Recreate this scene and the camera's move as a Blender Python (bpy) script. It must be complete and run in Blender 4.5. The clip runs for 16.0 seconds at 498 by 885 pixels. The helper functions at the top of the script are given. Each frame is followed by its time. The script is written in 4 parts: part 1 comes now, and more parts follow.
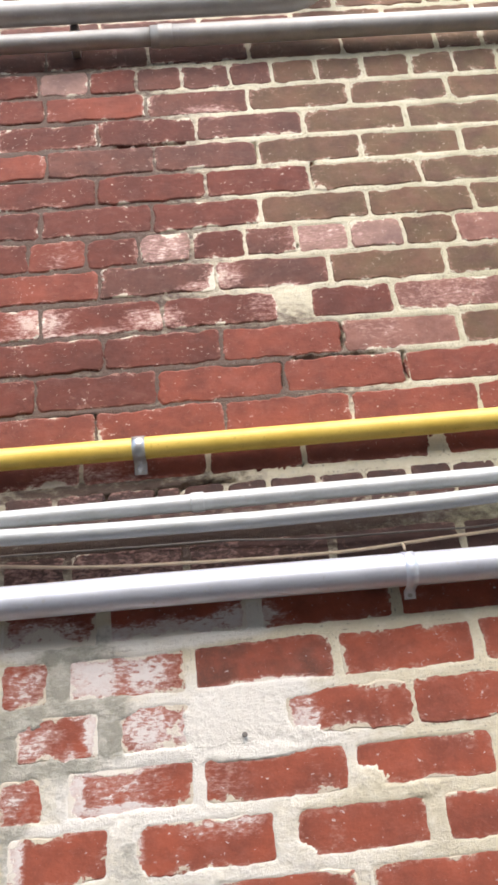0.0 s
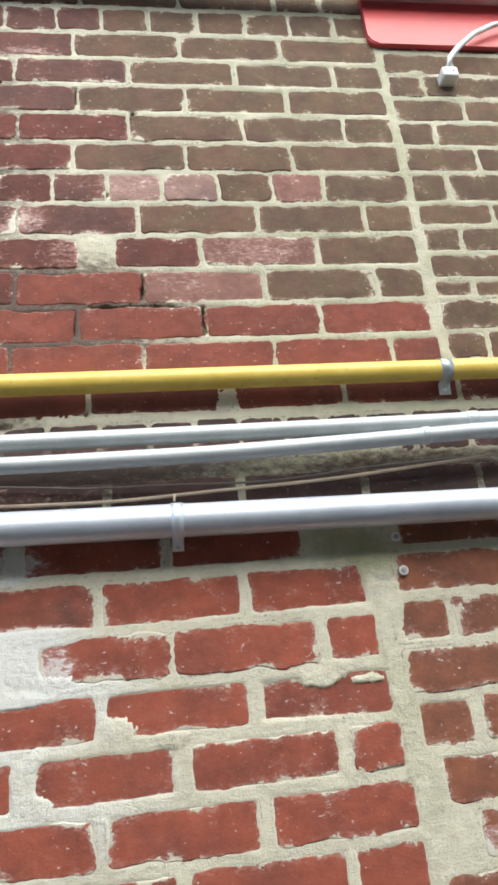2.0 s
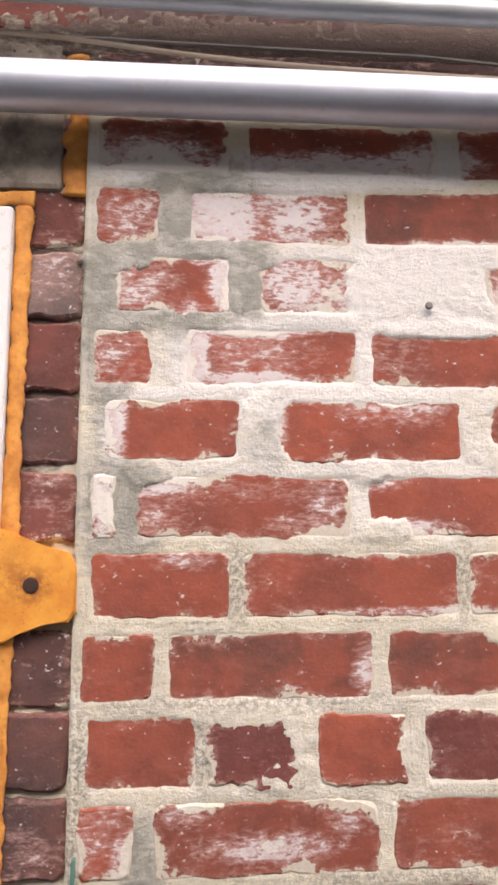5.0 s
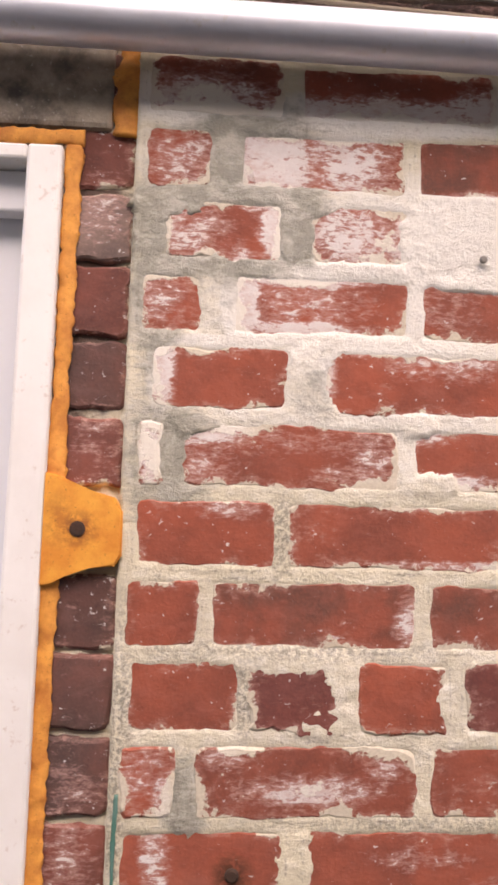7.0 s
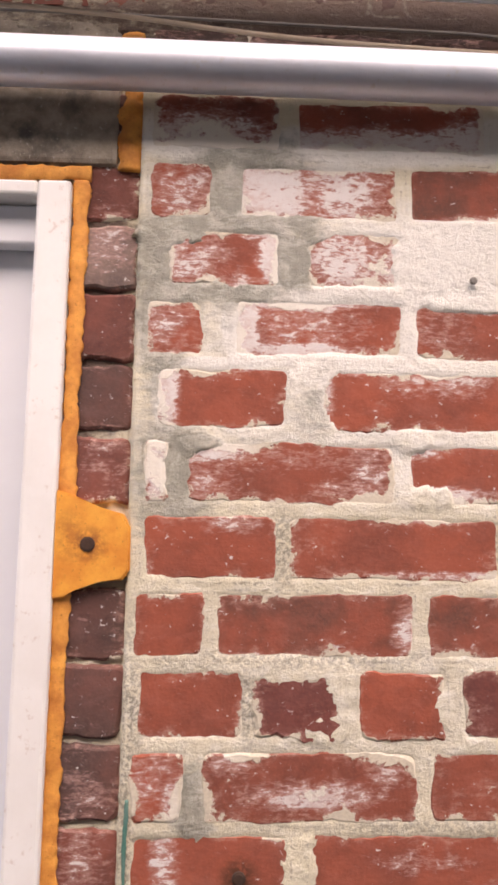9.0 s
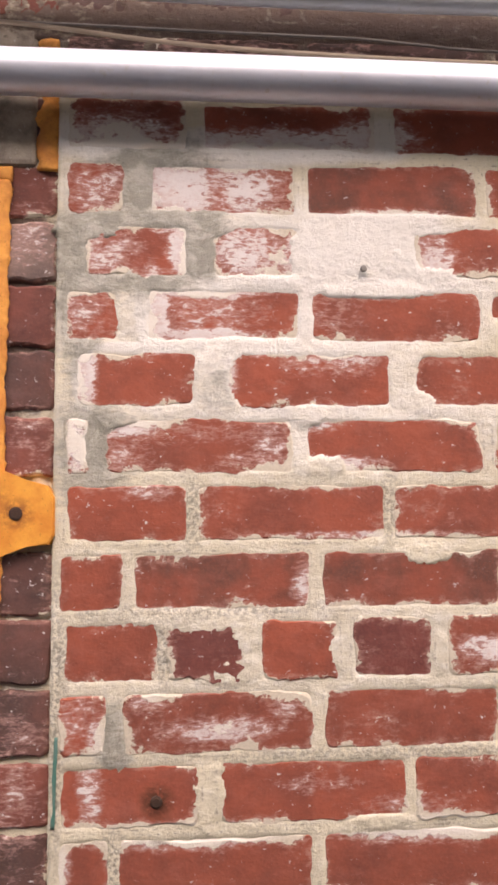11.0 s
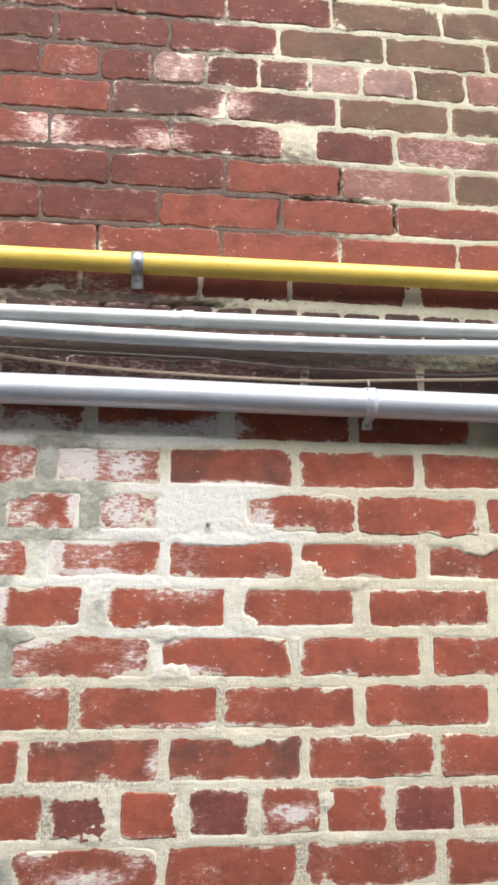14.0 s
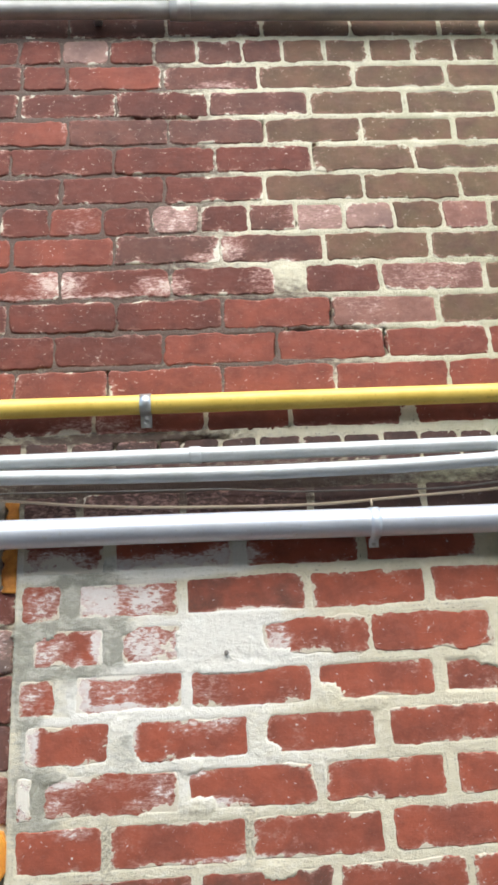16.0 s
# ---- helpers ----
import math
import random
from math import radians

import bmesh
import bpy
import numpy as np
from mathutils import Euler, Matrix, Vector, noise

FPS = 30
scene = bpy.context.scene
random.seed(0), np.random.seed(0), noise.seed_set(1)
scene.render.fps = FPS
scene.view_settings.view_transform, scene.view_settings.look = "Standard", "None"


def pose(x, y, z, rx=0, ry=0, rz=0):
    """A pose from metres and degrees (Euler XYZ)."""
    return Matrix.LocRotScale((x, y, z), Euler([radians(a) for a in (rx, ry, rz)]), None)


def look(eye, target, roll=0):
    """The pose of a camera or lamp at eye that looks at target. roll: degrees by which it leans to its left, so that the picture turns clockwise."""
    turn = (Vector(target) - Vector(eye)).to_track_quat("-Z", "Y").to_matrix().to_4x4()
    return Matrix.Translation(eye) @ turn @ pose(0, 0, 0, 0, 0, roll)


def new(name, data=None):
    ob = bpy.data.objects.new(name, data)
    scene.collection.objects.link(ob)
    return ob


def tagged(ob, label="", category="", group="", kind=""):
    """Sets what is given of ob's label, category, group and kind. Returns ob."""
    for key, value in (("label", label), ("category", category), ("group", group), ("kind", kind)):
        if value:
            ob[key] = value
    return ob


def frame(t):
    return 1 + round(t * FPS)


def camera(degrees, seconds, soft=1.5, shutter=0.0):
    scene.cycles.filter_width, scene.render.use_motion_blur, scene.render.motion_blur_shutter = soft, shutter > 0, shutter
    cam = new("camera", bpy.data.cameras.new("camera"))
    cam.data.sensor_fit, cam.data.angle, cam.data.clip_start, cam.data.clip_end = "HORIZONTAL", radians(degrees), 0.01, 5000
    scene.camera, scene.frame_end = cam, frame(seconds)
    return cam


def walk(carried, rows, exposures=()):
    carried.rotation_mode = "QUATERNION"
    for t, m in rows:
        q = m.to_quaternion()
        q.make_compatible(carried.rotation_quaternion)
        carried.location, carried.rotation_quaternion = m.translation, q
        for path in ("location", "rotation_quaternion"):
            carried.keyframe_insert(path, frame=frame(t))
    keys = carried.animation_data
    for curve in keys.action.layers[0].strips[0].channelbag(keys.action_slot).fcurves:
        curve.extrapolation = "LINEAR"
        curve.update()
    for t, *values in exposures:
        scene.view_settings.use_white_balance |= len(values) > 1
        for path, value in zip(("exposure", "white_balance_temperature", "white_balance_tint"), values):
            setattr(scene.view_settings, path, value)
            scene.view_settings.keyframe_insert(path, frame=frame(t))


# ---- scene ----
cam = camera(38.0, 16.0, soft=3.1)

PATH = [
    (0, (0.054, -1.086, 1.957), (0.156, 0.76, 2.72), -6.1),
    (0.5, (0.115, -1.08, 1.931), (0.233, 0.748, 2.735), -5.7),
    (1, (0.177, -1.06, 1.911), (0.367, 0.759, 2.719), -5.7),
    (1.5, (0.266, -1.045, 1.904), (0.539, 0.775, 2.686), -6.1),
    (2, (0.281, -1.048, 1.88), (0.573, 0.79, 2.614), -6.2),
    (2.5, (0.225, -1.002, 1.867), (0.468, 0.864, 2.546), -5.5),
    (3, (0.149, -0.965, 1.854), (0.296, 0.94, 2.443), -4.7),
    (3.5, (0.013, -0.897, 1.833), (0.14, 1.043, 2.304), -3.6),
    (4, (-0.047, -0.746, 1.751), (0.015, 1.22, 2.117), -2.8),
    (4.5, (-0.125, -0.678, 1.723), (0.012, 1.292, 2.043), -1.1),
    (5, (-0.162, -0.697, 1.719), (-0.039, 1.276, 2.026), -0.3),
    (7.5, (-0.204, -0.68, 1.69), (-0.119, 1.308, 1.896), 2.3),
    (8, (-0.205, -0.671, 1.67), (-0.189, 1.318, 1.877), 2.1),
    (8.2, (-0.204, -0.681, 1.689), (-0.168, 1.304, 1.932), 1.9),
    (10.3, (-0.17, -0.74, 1.705), (-0.078, 1.24, 1.968), -0.4),
    (10.5, (-0.172, -0.746, 1.696), (-0.053, 1.236, 1.933), -0.4),
    (11, (-0.117, -0.804, 1.696), (0.004, 1.184, 1.876), -0.5),
    (11.5, (-0.048, -0.838, 1.687), (0.069, 1.152, 1.846), -0.6),
    (12, (-0.045, -0.922, 1.703), (0.141, 1.062, 1.881), -0.7),
    (12.5, (-0.061, -0.996, 1.677), (0.153, 0.983, 1.877), -0.8),
    (13, (-0.007, -1.067, 1.701), (0.229, 0.902, 1.96), -0.5),
    (13.5, (-0.008, -1.125, 1.814), (0.211, 0.833, 2.159), -0.0),
    (14, (0.012, -1.162, 1.859), (0.211, 0.785, 2.271), 0.3),
    (14.5, (0.015, -1.177, 1.89), (0.195, 0.76, 2.354), -0.0),
    (15, (0.02, -1.181, 1.908), (0.206, 0.747, 2.409), -1.1),
    (15.5, (0.033, -1.217, 1.926), (0.212, 0.695, 2.484), -2.4),
    (16, (0.047, -1.246, 1.937), (0.161, 0.658, 2.539), -3.2),
]
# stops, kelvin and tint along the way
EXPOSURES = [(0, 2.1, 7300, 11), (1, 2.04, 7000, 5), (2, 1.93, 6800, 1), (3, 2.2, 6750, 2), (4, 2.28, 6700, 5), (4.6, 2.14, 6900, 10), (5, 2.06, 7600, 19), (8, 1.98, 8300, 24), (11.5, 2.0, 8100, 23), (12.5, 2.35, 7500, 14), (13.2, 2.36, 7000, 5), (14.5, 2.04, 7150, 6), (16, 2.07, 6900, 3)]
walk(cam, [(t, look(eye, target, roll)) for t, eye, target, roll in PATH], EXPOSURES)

# ---- light ----
world = bpy.data.worlds.new("sky")
scene.world = world
world.use_nodes = True
wn = world.node_tree
sky = wn.nodes.new("ShaderNodeTexSky")
sky.sky_type, sky.sun_disc = "NISHITA", False
sky.sun_elevation, sky.sun_rotation = radians(49), radians(174)
sky.air_density, sky.dust_density = 1.0, 0.5
wn.links.new(sky.outputs[0], wn.nodes["Background"].inputs[0])
wn.nodes["Background"].inputs[1].default_value = 0.15
sun = new("sun", bpy.data.lights.new("sun", "SUN"))
sun.data.energy, sun.data.angle, sun.data.color = 1.7, radians(75), (1.0, 0.92, 0.82)
sun.matrix_world = look((0.4, -3.6, 4.2), (0, 0, 0))


# ---- materials ----
def nodes_of(name):
    m = bpy.data.materials.new(name)
    m.use_nodes = True
    t = m.node_tree
    return m, t, t.nodes["Principled BSDF"]


def math_node(t, op, a, b=None, c=None, clamp=False):
    n = t.nodes.new("ShaderNodeMath")
    n.operation, n.use_clamp = op, clamp
    for i, v in enumerate((a, b, c)):
        if v is None:
            continue
        if isinstance(v, (int, float)):
            n.inputs[i].default_value = v
        else:
            t.links.new(v, n.inputs[i])
    return n.outputs[0]


def noise_node(t, scale, detail=4, rough=0.6, stretch=(1, 1, 1), distortion=0.0, at=None):
    m = t.nodes.new("ShaderNodeMapping")
    m.inputs["Scale"].default_value = stretch
    g = at or t.nodes.new("ShaderNodeNewGeometry").outputs["Position"]
    t.links.new(g, m.inputs["Vector"])
    n = t.nodes.new("ShaderNodeTexNoise")
    n.inputs["Scale"].default_value, n.inputs["Detail"].default_value = scale, detail
    n.inputs["Roughness"].default_value, n.inputs["Distortion"].default_value = rough, distortion
    t.links.new(m.outputs[0], n.inputs["Vector"])
    return n.outputs["Fac"]


def ramp(t, fac, lo, hi):
    n = t.nodes.new("ShaderNodeMapRange")
    n.interpolation_type = "SMOOTHSTEP"
    n.inputs["From Min"].default_value, n.inputs["From Max"].default_value = lo, hi
    t.links.new(fac, n.inputs["Value"])
    return n.outputs["Result"]


def mix(t, fac, a, b):
    n = t.nodes.new("ShaderNodeMix")
    n.data_type = "RGBA"
    for key, v in ((0, fac), (6, a), (7, b)):
        if isinstance(v, (int, float)):
            n.inputs[key].default_value = v
        elif isinstance(v, tuple):
            n.inputs[key].default_value = (*v, 1)
        else:
            t.links.new(v, n.inputs[key])
    return n.outputs[2]


def bump(t, bsdf, height, strength, distance=0.002):
    n = t.nodes.new("ShaderNodeBump")
    n.inputs["Strength"].default_value, n.inputs["Distance"].default_value = strength, distance
    t.links.new(height, n.inputs["Height"])
    t.links.new(n.outputs[0], bsdf.inputs["Normal"])


def stain_mask(t, spots):
    """Patches on the wall, each an ellipse (x, z, half width, half height, weight) that fades out at its rim."""
    place = t.nodes.new("ShaderNodeNewGeometry").outputs["Position"]
    out = None
    for x, z, rx, rz, weight in spots:
        at = t.nodes.new("ShaderNodeVectorMath")
        at.operation = "MULTIPLY_ADD"
        t.links.new(place, at.inputs[0])
        at.inputs[1].default_value, at.inputs[2].default_value = (1 / rx, 0, 1 / rz), (-x / rx, 0, -z / rz)
        far = t.nodes.new("ShaderNodeVectorMath")
        far.operation = "DOT_PRODUCT"
        t.links.new(at.outputs[0], far.inputs[0])
        t.links.new(at.outputs[0], far.inputs[1])
        v = math_node(t, "MULTIPLY_ADD", far.outputs["Value"], -0.45 * weight, weight)
        out = math_node(t, "MAXIMUM", v, 0.0 if out is None else out)
    return out


# old whitewash and lime bloom that is left on the bricks, course by course from the pipes down
WASH = [(-0.22, 2.122, 0.07, 0.028, 0.85), (-0.04, 2.115, 0.13, 0.02, 1.0), (0.08, 2.125, 0.05, 0.024, 0.9)]
WASH += [(-0.24, 2.06, 0.04, 0.035, 0.58), (-0.15, 2.06, 0.045, 0.05, 0.92), (-0.075, 2.065, 0.05, 0.04, 0.75), (0.1, 2.032, 0.07, 0.01, 0.8)]
WASH += [(-0.138, 1.99, 0.02, 0.035, 1.0), (-0.23, 1.985, 0.04, 0.045, 0.62), (-0.065, 1.985, 0.05, 0.04, 0.74), (-0.01, 1.98, 0.035, 0.03, 0.72), (0.15, 1.975, 0.025, 0.035, 0.8)]
WASH += [(-0.255, 1.92, 0.03, 0.04, 0.52), (-0.176, 1.92, 0.018, 0.045, 1.1), (-0.12, 1.944, 0.07, 0.012, 0.95), (-0.12, 1.892, 0.07, 0.008, 0.85), (-0.11, 1.92, 0.06, 0.03, 0.55)]
WASH += [(0.07, 1.946, 0.06, 0.012, 0.8), (0.03, 1.92, 0.04, 0.03, 0.4)]
WASH += [(-0.25, 1.845, 0.013, 0.04, 0.95), (-0.19, 1.876, 0.07, 0.007, 0.85), (0.03, 1.86, 0.06, 0.016, 0.58), (-0.03, 1.874, 0.08, 0.008, 0.7), (-0.09, 1.845, 0.01, 0.03, 0.7)]
WASH_LOW = [(-0.258, 1.77, 0.012, 0.04, 0.95), (-0.2, 1.787, 0.045, 0.015, 0.8), (-0.205, 1.755, 0.025, 0.02, 0.55), (-0.12, 1.78, 0.08, 0.012, 0.4), (-0.045, 1.775, 0.025, 0.025, 0.6), (-0.06, 1.75, 0.04, 0.01, 0.58)]
WASH_LOW += [(0.03, 1.744, 0.055, 0.009, 0.8), (0.0, 1.79, 0.03, 0.011, 0.75), (0.16, 1.797, 0.03, 0.008, 0.6), (-0.185, 1.717, 0.035, 0.012, 0.55), (0.03, 1.724, 0.08, 0.007, 0.58), (0.06, 1.665, 0.1, 0.005, 0.65)]
WASH_LOW += [(-0.01, 1.61, 0.013, 0.028, 0.66), (0.2, 1.538, 0.036, 0.016, 0.8), (-0.25, 1.47, 0.03, 0.03, 0.5), (-0.235, 1.45, 0.012, 0.03, 0.66), (-0.18, 1.49, 0.024, 0.013, 0.6)]
WASH_LOW += [(-0.1, 1.458, 0.06, 0.014, 0.75), (-0.03, 1.477, 0.018, 0.013, 0.58)]
WASH_LOW += [(-0.24, 1.4, 0.014, 0.036, 0.7), (-0.13, 1.35, 0.1, 0.014, 0.85), (0.12, 1.35, 0.1, 0.014, 0.85), (0.1, 1.375, 0.05, 0.012, 0.5), (0.0, 1.4, 0.05, 0.01, 0.42), (-0.268, 1.32, 0.01, 0.03, 0.7), (0.72, 1.71, 0.06, 0.025, 0.6)]
WASH_HIGH = [(-0.23, 2.665, 0.05, 0.035, 0.68), (-0.03, 2.655, 0.05, 0.022, 0.68), (0.215, 2.665, 0.03, 0.04, 0.9), (0.1, 2.735, 0.035, 0.03, 0.62), (0.07, 2.715, 0.05, 0.012, 0.6)]
WASH_HIGH += [(0.0, 2.805, 0.05, 0.035, 0.56), (0.29, 2.81, 0.09, 0.03, 0.45), (-0.18, 2.632, 0.2, 0.012, 0.6), (0.1, 3.13, 0.05, 0.02, 0.56), (0.37, 2.6, 0.05, 0.03, 0.35)]
WASH_HIGH += [(-0.19, 2.8, 0.04, 0.035, 0.3), (-0.15, 2.36, 0.1, 0.03, 0.5), (-0.1, 2.215, 0.3, 0.03, 0.42), (0.5, 2.665, 0.09, 0.035, 0.42), (0.17, 2.67, 0.04, 0.03, 0.42)]


def brick_material(name, tone, dark, spots, film=0.0, wash=(0.72, 0.685, 0.665), rust=(), kiln=0.5, olive=0.0):
    """Fired clay with dark kiln clouds, white flecks, a film of mortar along the edges and old whitewash."""
    m, t, b = nodes_of(name)
    info = t.nodes.new("ShaderNodeObjectInfo").outputs["Random"]
    edge = t.nodes.new("ShaderNodeAttribute")
    edge.attribute_name = "edge"
    cloud = noise_node(t, 13, 4, 0.55)
    soft = noise_node(t, 38, 5, 0.6, (1, 1, 1.5))
    grain = noise_node(t, 300, 4, 0.7)
    pits = noise_node(t, 95, 3, 0.6)
    col = mix(t, ramp(t, cloud, 0.38, 0.66), tone, dark)
    col = mix(t, math_node(t, "MULTIPLY", ramp(t, soft, 0.42, 0.72), 0.38), col, tuple(v * 0.6 for v in dark))
    col = mix(t, math_node(t, "MULTIPLY", math_node(t, "POWER", info, 2.0), kiln), col, tuple(v * 0.6 + 0.012 for v in dark))
    col = mix(t, math_node(t, "MULTIPLY", ramp(t, grain, 0.45, 0.75), 0.22), col, tuple(min(1, v * 1.4) for v in tone))
    col = mix(t, math_node(t, "MULTIPLY", ramp(t, pits, 0.64, 0.76), 0.35), col, tuple(v * 0.4 for v in dark))
    dust = math_node(t, "MULTIPLY", ramp(t, noise_node(t, 26, 6, 0.72, (1, 1, 1.6), 0.6), 0.45, 0.75), 0.3)
    col = mix(t, dust, col, tuple(v * 1.1 + 0.055 for v in tone))
    mask = stain_mask(t, spots)
    streak = noise_node(t, 85, 7, 0.74, (1, 1, 2.6), 0.4)
    ragged = noise_node(t, 90, 7, 0.74, (1, 1, 1.2), 0.4)
    broad = noise_node(t, 21, 3, 0.5)
    flecks = noise_node(t, 95, 4, 0.75, (1, 1, 1.6))
    # lime wash: thin and rosy first, then white, broken up by the brushed streaks
    w = math_node(t, "MULTIPLY_ADD", math_node(t, "SUBTRACT", streak, 0.5), 1.7, mask)
    w = math_node(t, "MULTIPLY_ADD", math_node(t, "SUBTRACT", soft, 0.5), 1.0, w)
    rosy = math_node(t, "MULTIPLY", ramp(t, w, 0.22, 0.66), 0.62)
    white = math_node(t, "MULTIPLY", ramp(t, w, 0.54, 0.74), 0.9)
    spot = math_node(t, "MULTIPLY", ramp(t, math_node(t, "MULTIPLY_ADD", broad, 0.22, flecks), 0.755, 0.79), 0.85)
    col = mix(t, rosy, col, (0.53, 0.32, 0.285))
    col = mix(t, math_node(t, "MAXIMUM", white, spot), col, wash)
    # mortar that was dragged over the arrises
    f = math_node(t, "MULTIPLY_ADD", ragged, 0.75, math_node(t, "MULTIPLY_ADD", broad, 1.25, -0.435))
    f = math_node(t, "MULTIPLY_ADD", edge.outputs["Fac"], -24.0, math_node(t, "ADD", f, film))
    f = math_node(t, "MULTIPLY_ADD", info, 0.12, f)
    f = math_node(t, "MULTIPLY_ADD", mask, 0.2, f)
    film_mask = ramp(t, f, 0.645, 0.685)
    rim = math_node(t, "MULTIPLY", math_node(t, "MULTIPLY", ramp(t, f, 0.40, 0.66), ramp(t, streak, 0.4, 0.62)), 0.6)
    sand = mix(t, ramp(t, grain, 0.4, 0.7), (0.64, 0.585, 0.47), (0.53, 0.48, 0.385))
    sand = mix(t, ramp(t, mask, 0.3, 0.8), sand, (0.74, 0.7, 0.62))
    col = mix(t, rim, col, (0.52, 0.3, 0.25))
    col = mix(t, math_node(t, "MULTIPLY", film_mask, 0.94), col, sand)
    if rust:
        halo = math_node(t, "MULTIPLY", stain_mask(t, rust), ramp(t, ragged, 0.3, 0.55))
        col = mix(t, math_node(t, "MULTIPLY", halo, 0.85), col, (0.075, 0.032, 0.018))
    # olive tint, stronger towards the upper right of the wall
    if olive:
        green = math_node(t, "MULTIPLY", stain_mask(t, [(0.8, 2.9, 0.5, 0.6, 1.0)]), ramp(t, broad, 0.3, 0.65))
        col = mix(t, math_node(t, "MULTIPLY", green, olive, clamp=True), col, (0.15, 0.13, 0.06))
    t.links.new(col, b.inputs["Base Color"])
    b.inputs["Roughness"].default_value = 0.85
    b.inputs["Specular IOR Level"].default_value = 0.25
    h = math_node(t, "ADD", math_node(t, "MULTIPLY", grain, 0.3), math_node(t, "MULTIPLY", pits, 0.4))
    h = math_node(t, "ADD", h, math_node(t, "MULTIPLY_ADD", white, 0.2, math_node(t, "MULTIPLY", film_mask, 0.5)))
    h = math_node(t, "ADD", h, math_node(t, "MULTIPLY", soft, 0.6))
    bump(t, b, h, 0.7, 0.0018)
    return m


LOWER = WASH + WASH_LOW
RED = brick_material("brick red", (0.35, 0.092, 0.055), (0.23, 0.068, 0.046), LOWER, 0.085, rust=((-0.17, 1.386, 0.015, 0.015, 1.2), (-0.165, 1.362, 0.01, 0.02, 0.7)))
DARK = brick_material("brick plum", (0.235, 0.068, 0.053), (0.16, 0.052, 0.044), LOWER, 0.085)
CLOUDED = brick_material("brick clouded", (0.31, 0.085, 0.054), (0.145, 0.063, 0.048), LOWER, 0.085)
UMBER = brick_material("brick red brown", (0.28, 0.1, 0.056), (0.175, 0.072, 0.046), LOWER, 0.085)
UPPER = brick_material("brick upper red", (0.155, 0.047, 0.034), (0.104, 0.037, 0.029), WASH_HIGH, -0.06, (0.58, 0.46, 0.4))
PLAIN = brick_material("brick plain red", (0.155, 0.047, 0.034), (0.104, 0.037, 0.029), WASH_HIGH, -0.8, (0.58, 0.46, 0.4))
ORANGE = brick_material("brick orange red", (0.235, 0.065, 0.043), (0.165, 0.051, 0.037), WASH_HIGH, -0.06, (0.6, 0.46, 0.4))
BROWN = brick_material("brick brown", (0.15, 0.078, 0.053), (0.095, 0.055, 0.039), WASH_HIGH, 0.0, (0.58, 0.47, 0.4), olive=0.32)
PLUM = brick_material("brick high plum", (0.15, 0.062, 0.048), (0.095, 0.046, 0.038), WASH_HIGH, -0.02, (0.58, 0.47, 0.4))
ROSE = brick_material("brick rose", (0.25, 0.12, 0.095), (0.17, 0.08, 0.065), WASH_HIGH, 0.0, (0.6, 0.48, 0.42))
PALE = brick_material("brick pale", (0.3, 0.18, 0.15), (0.2, 0.12, 0.105), WASH_HIGH, -0.04, (0.62, 0.5, 0.44))
# dirty brick, with the shade of the pipes mixed into its tone
GRIMY_SHADED = brick_material("brick grimy shaded", (0.1, 0.054, 0.047), (0.065, 0.042, 0.038), WASH_HIGH, -0.1, (0.3, 0.26, 0.24))
SIDE = [(-0.32, 2.0, 0.03, 0.035, 0.5), (-0.31, 1.78, 0.025, 0.03, 0.42), (-0.32, 1.4, 0.03, 0.1, 0.42)]
SOOTY = brick_material("brick sooty", (0.17, 0.075, 0.062), (0.09, 0.055, 0.05), SIDE, -0.08)
SOOTY_RED = brick_material("brick sooty red", (0.24, 0.078, 0.058), (0.14, 0.055, 0.046), SIDE, -0.08)
SOOTY_PALE = brick_material("brick sooty pale", (0.25, 0.17, 0.145), (0.14, 0.1, 0.09), SIDE, -0.04)


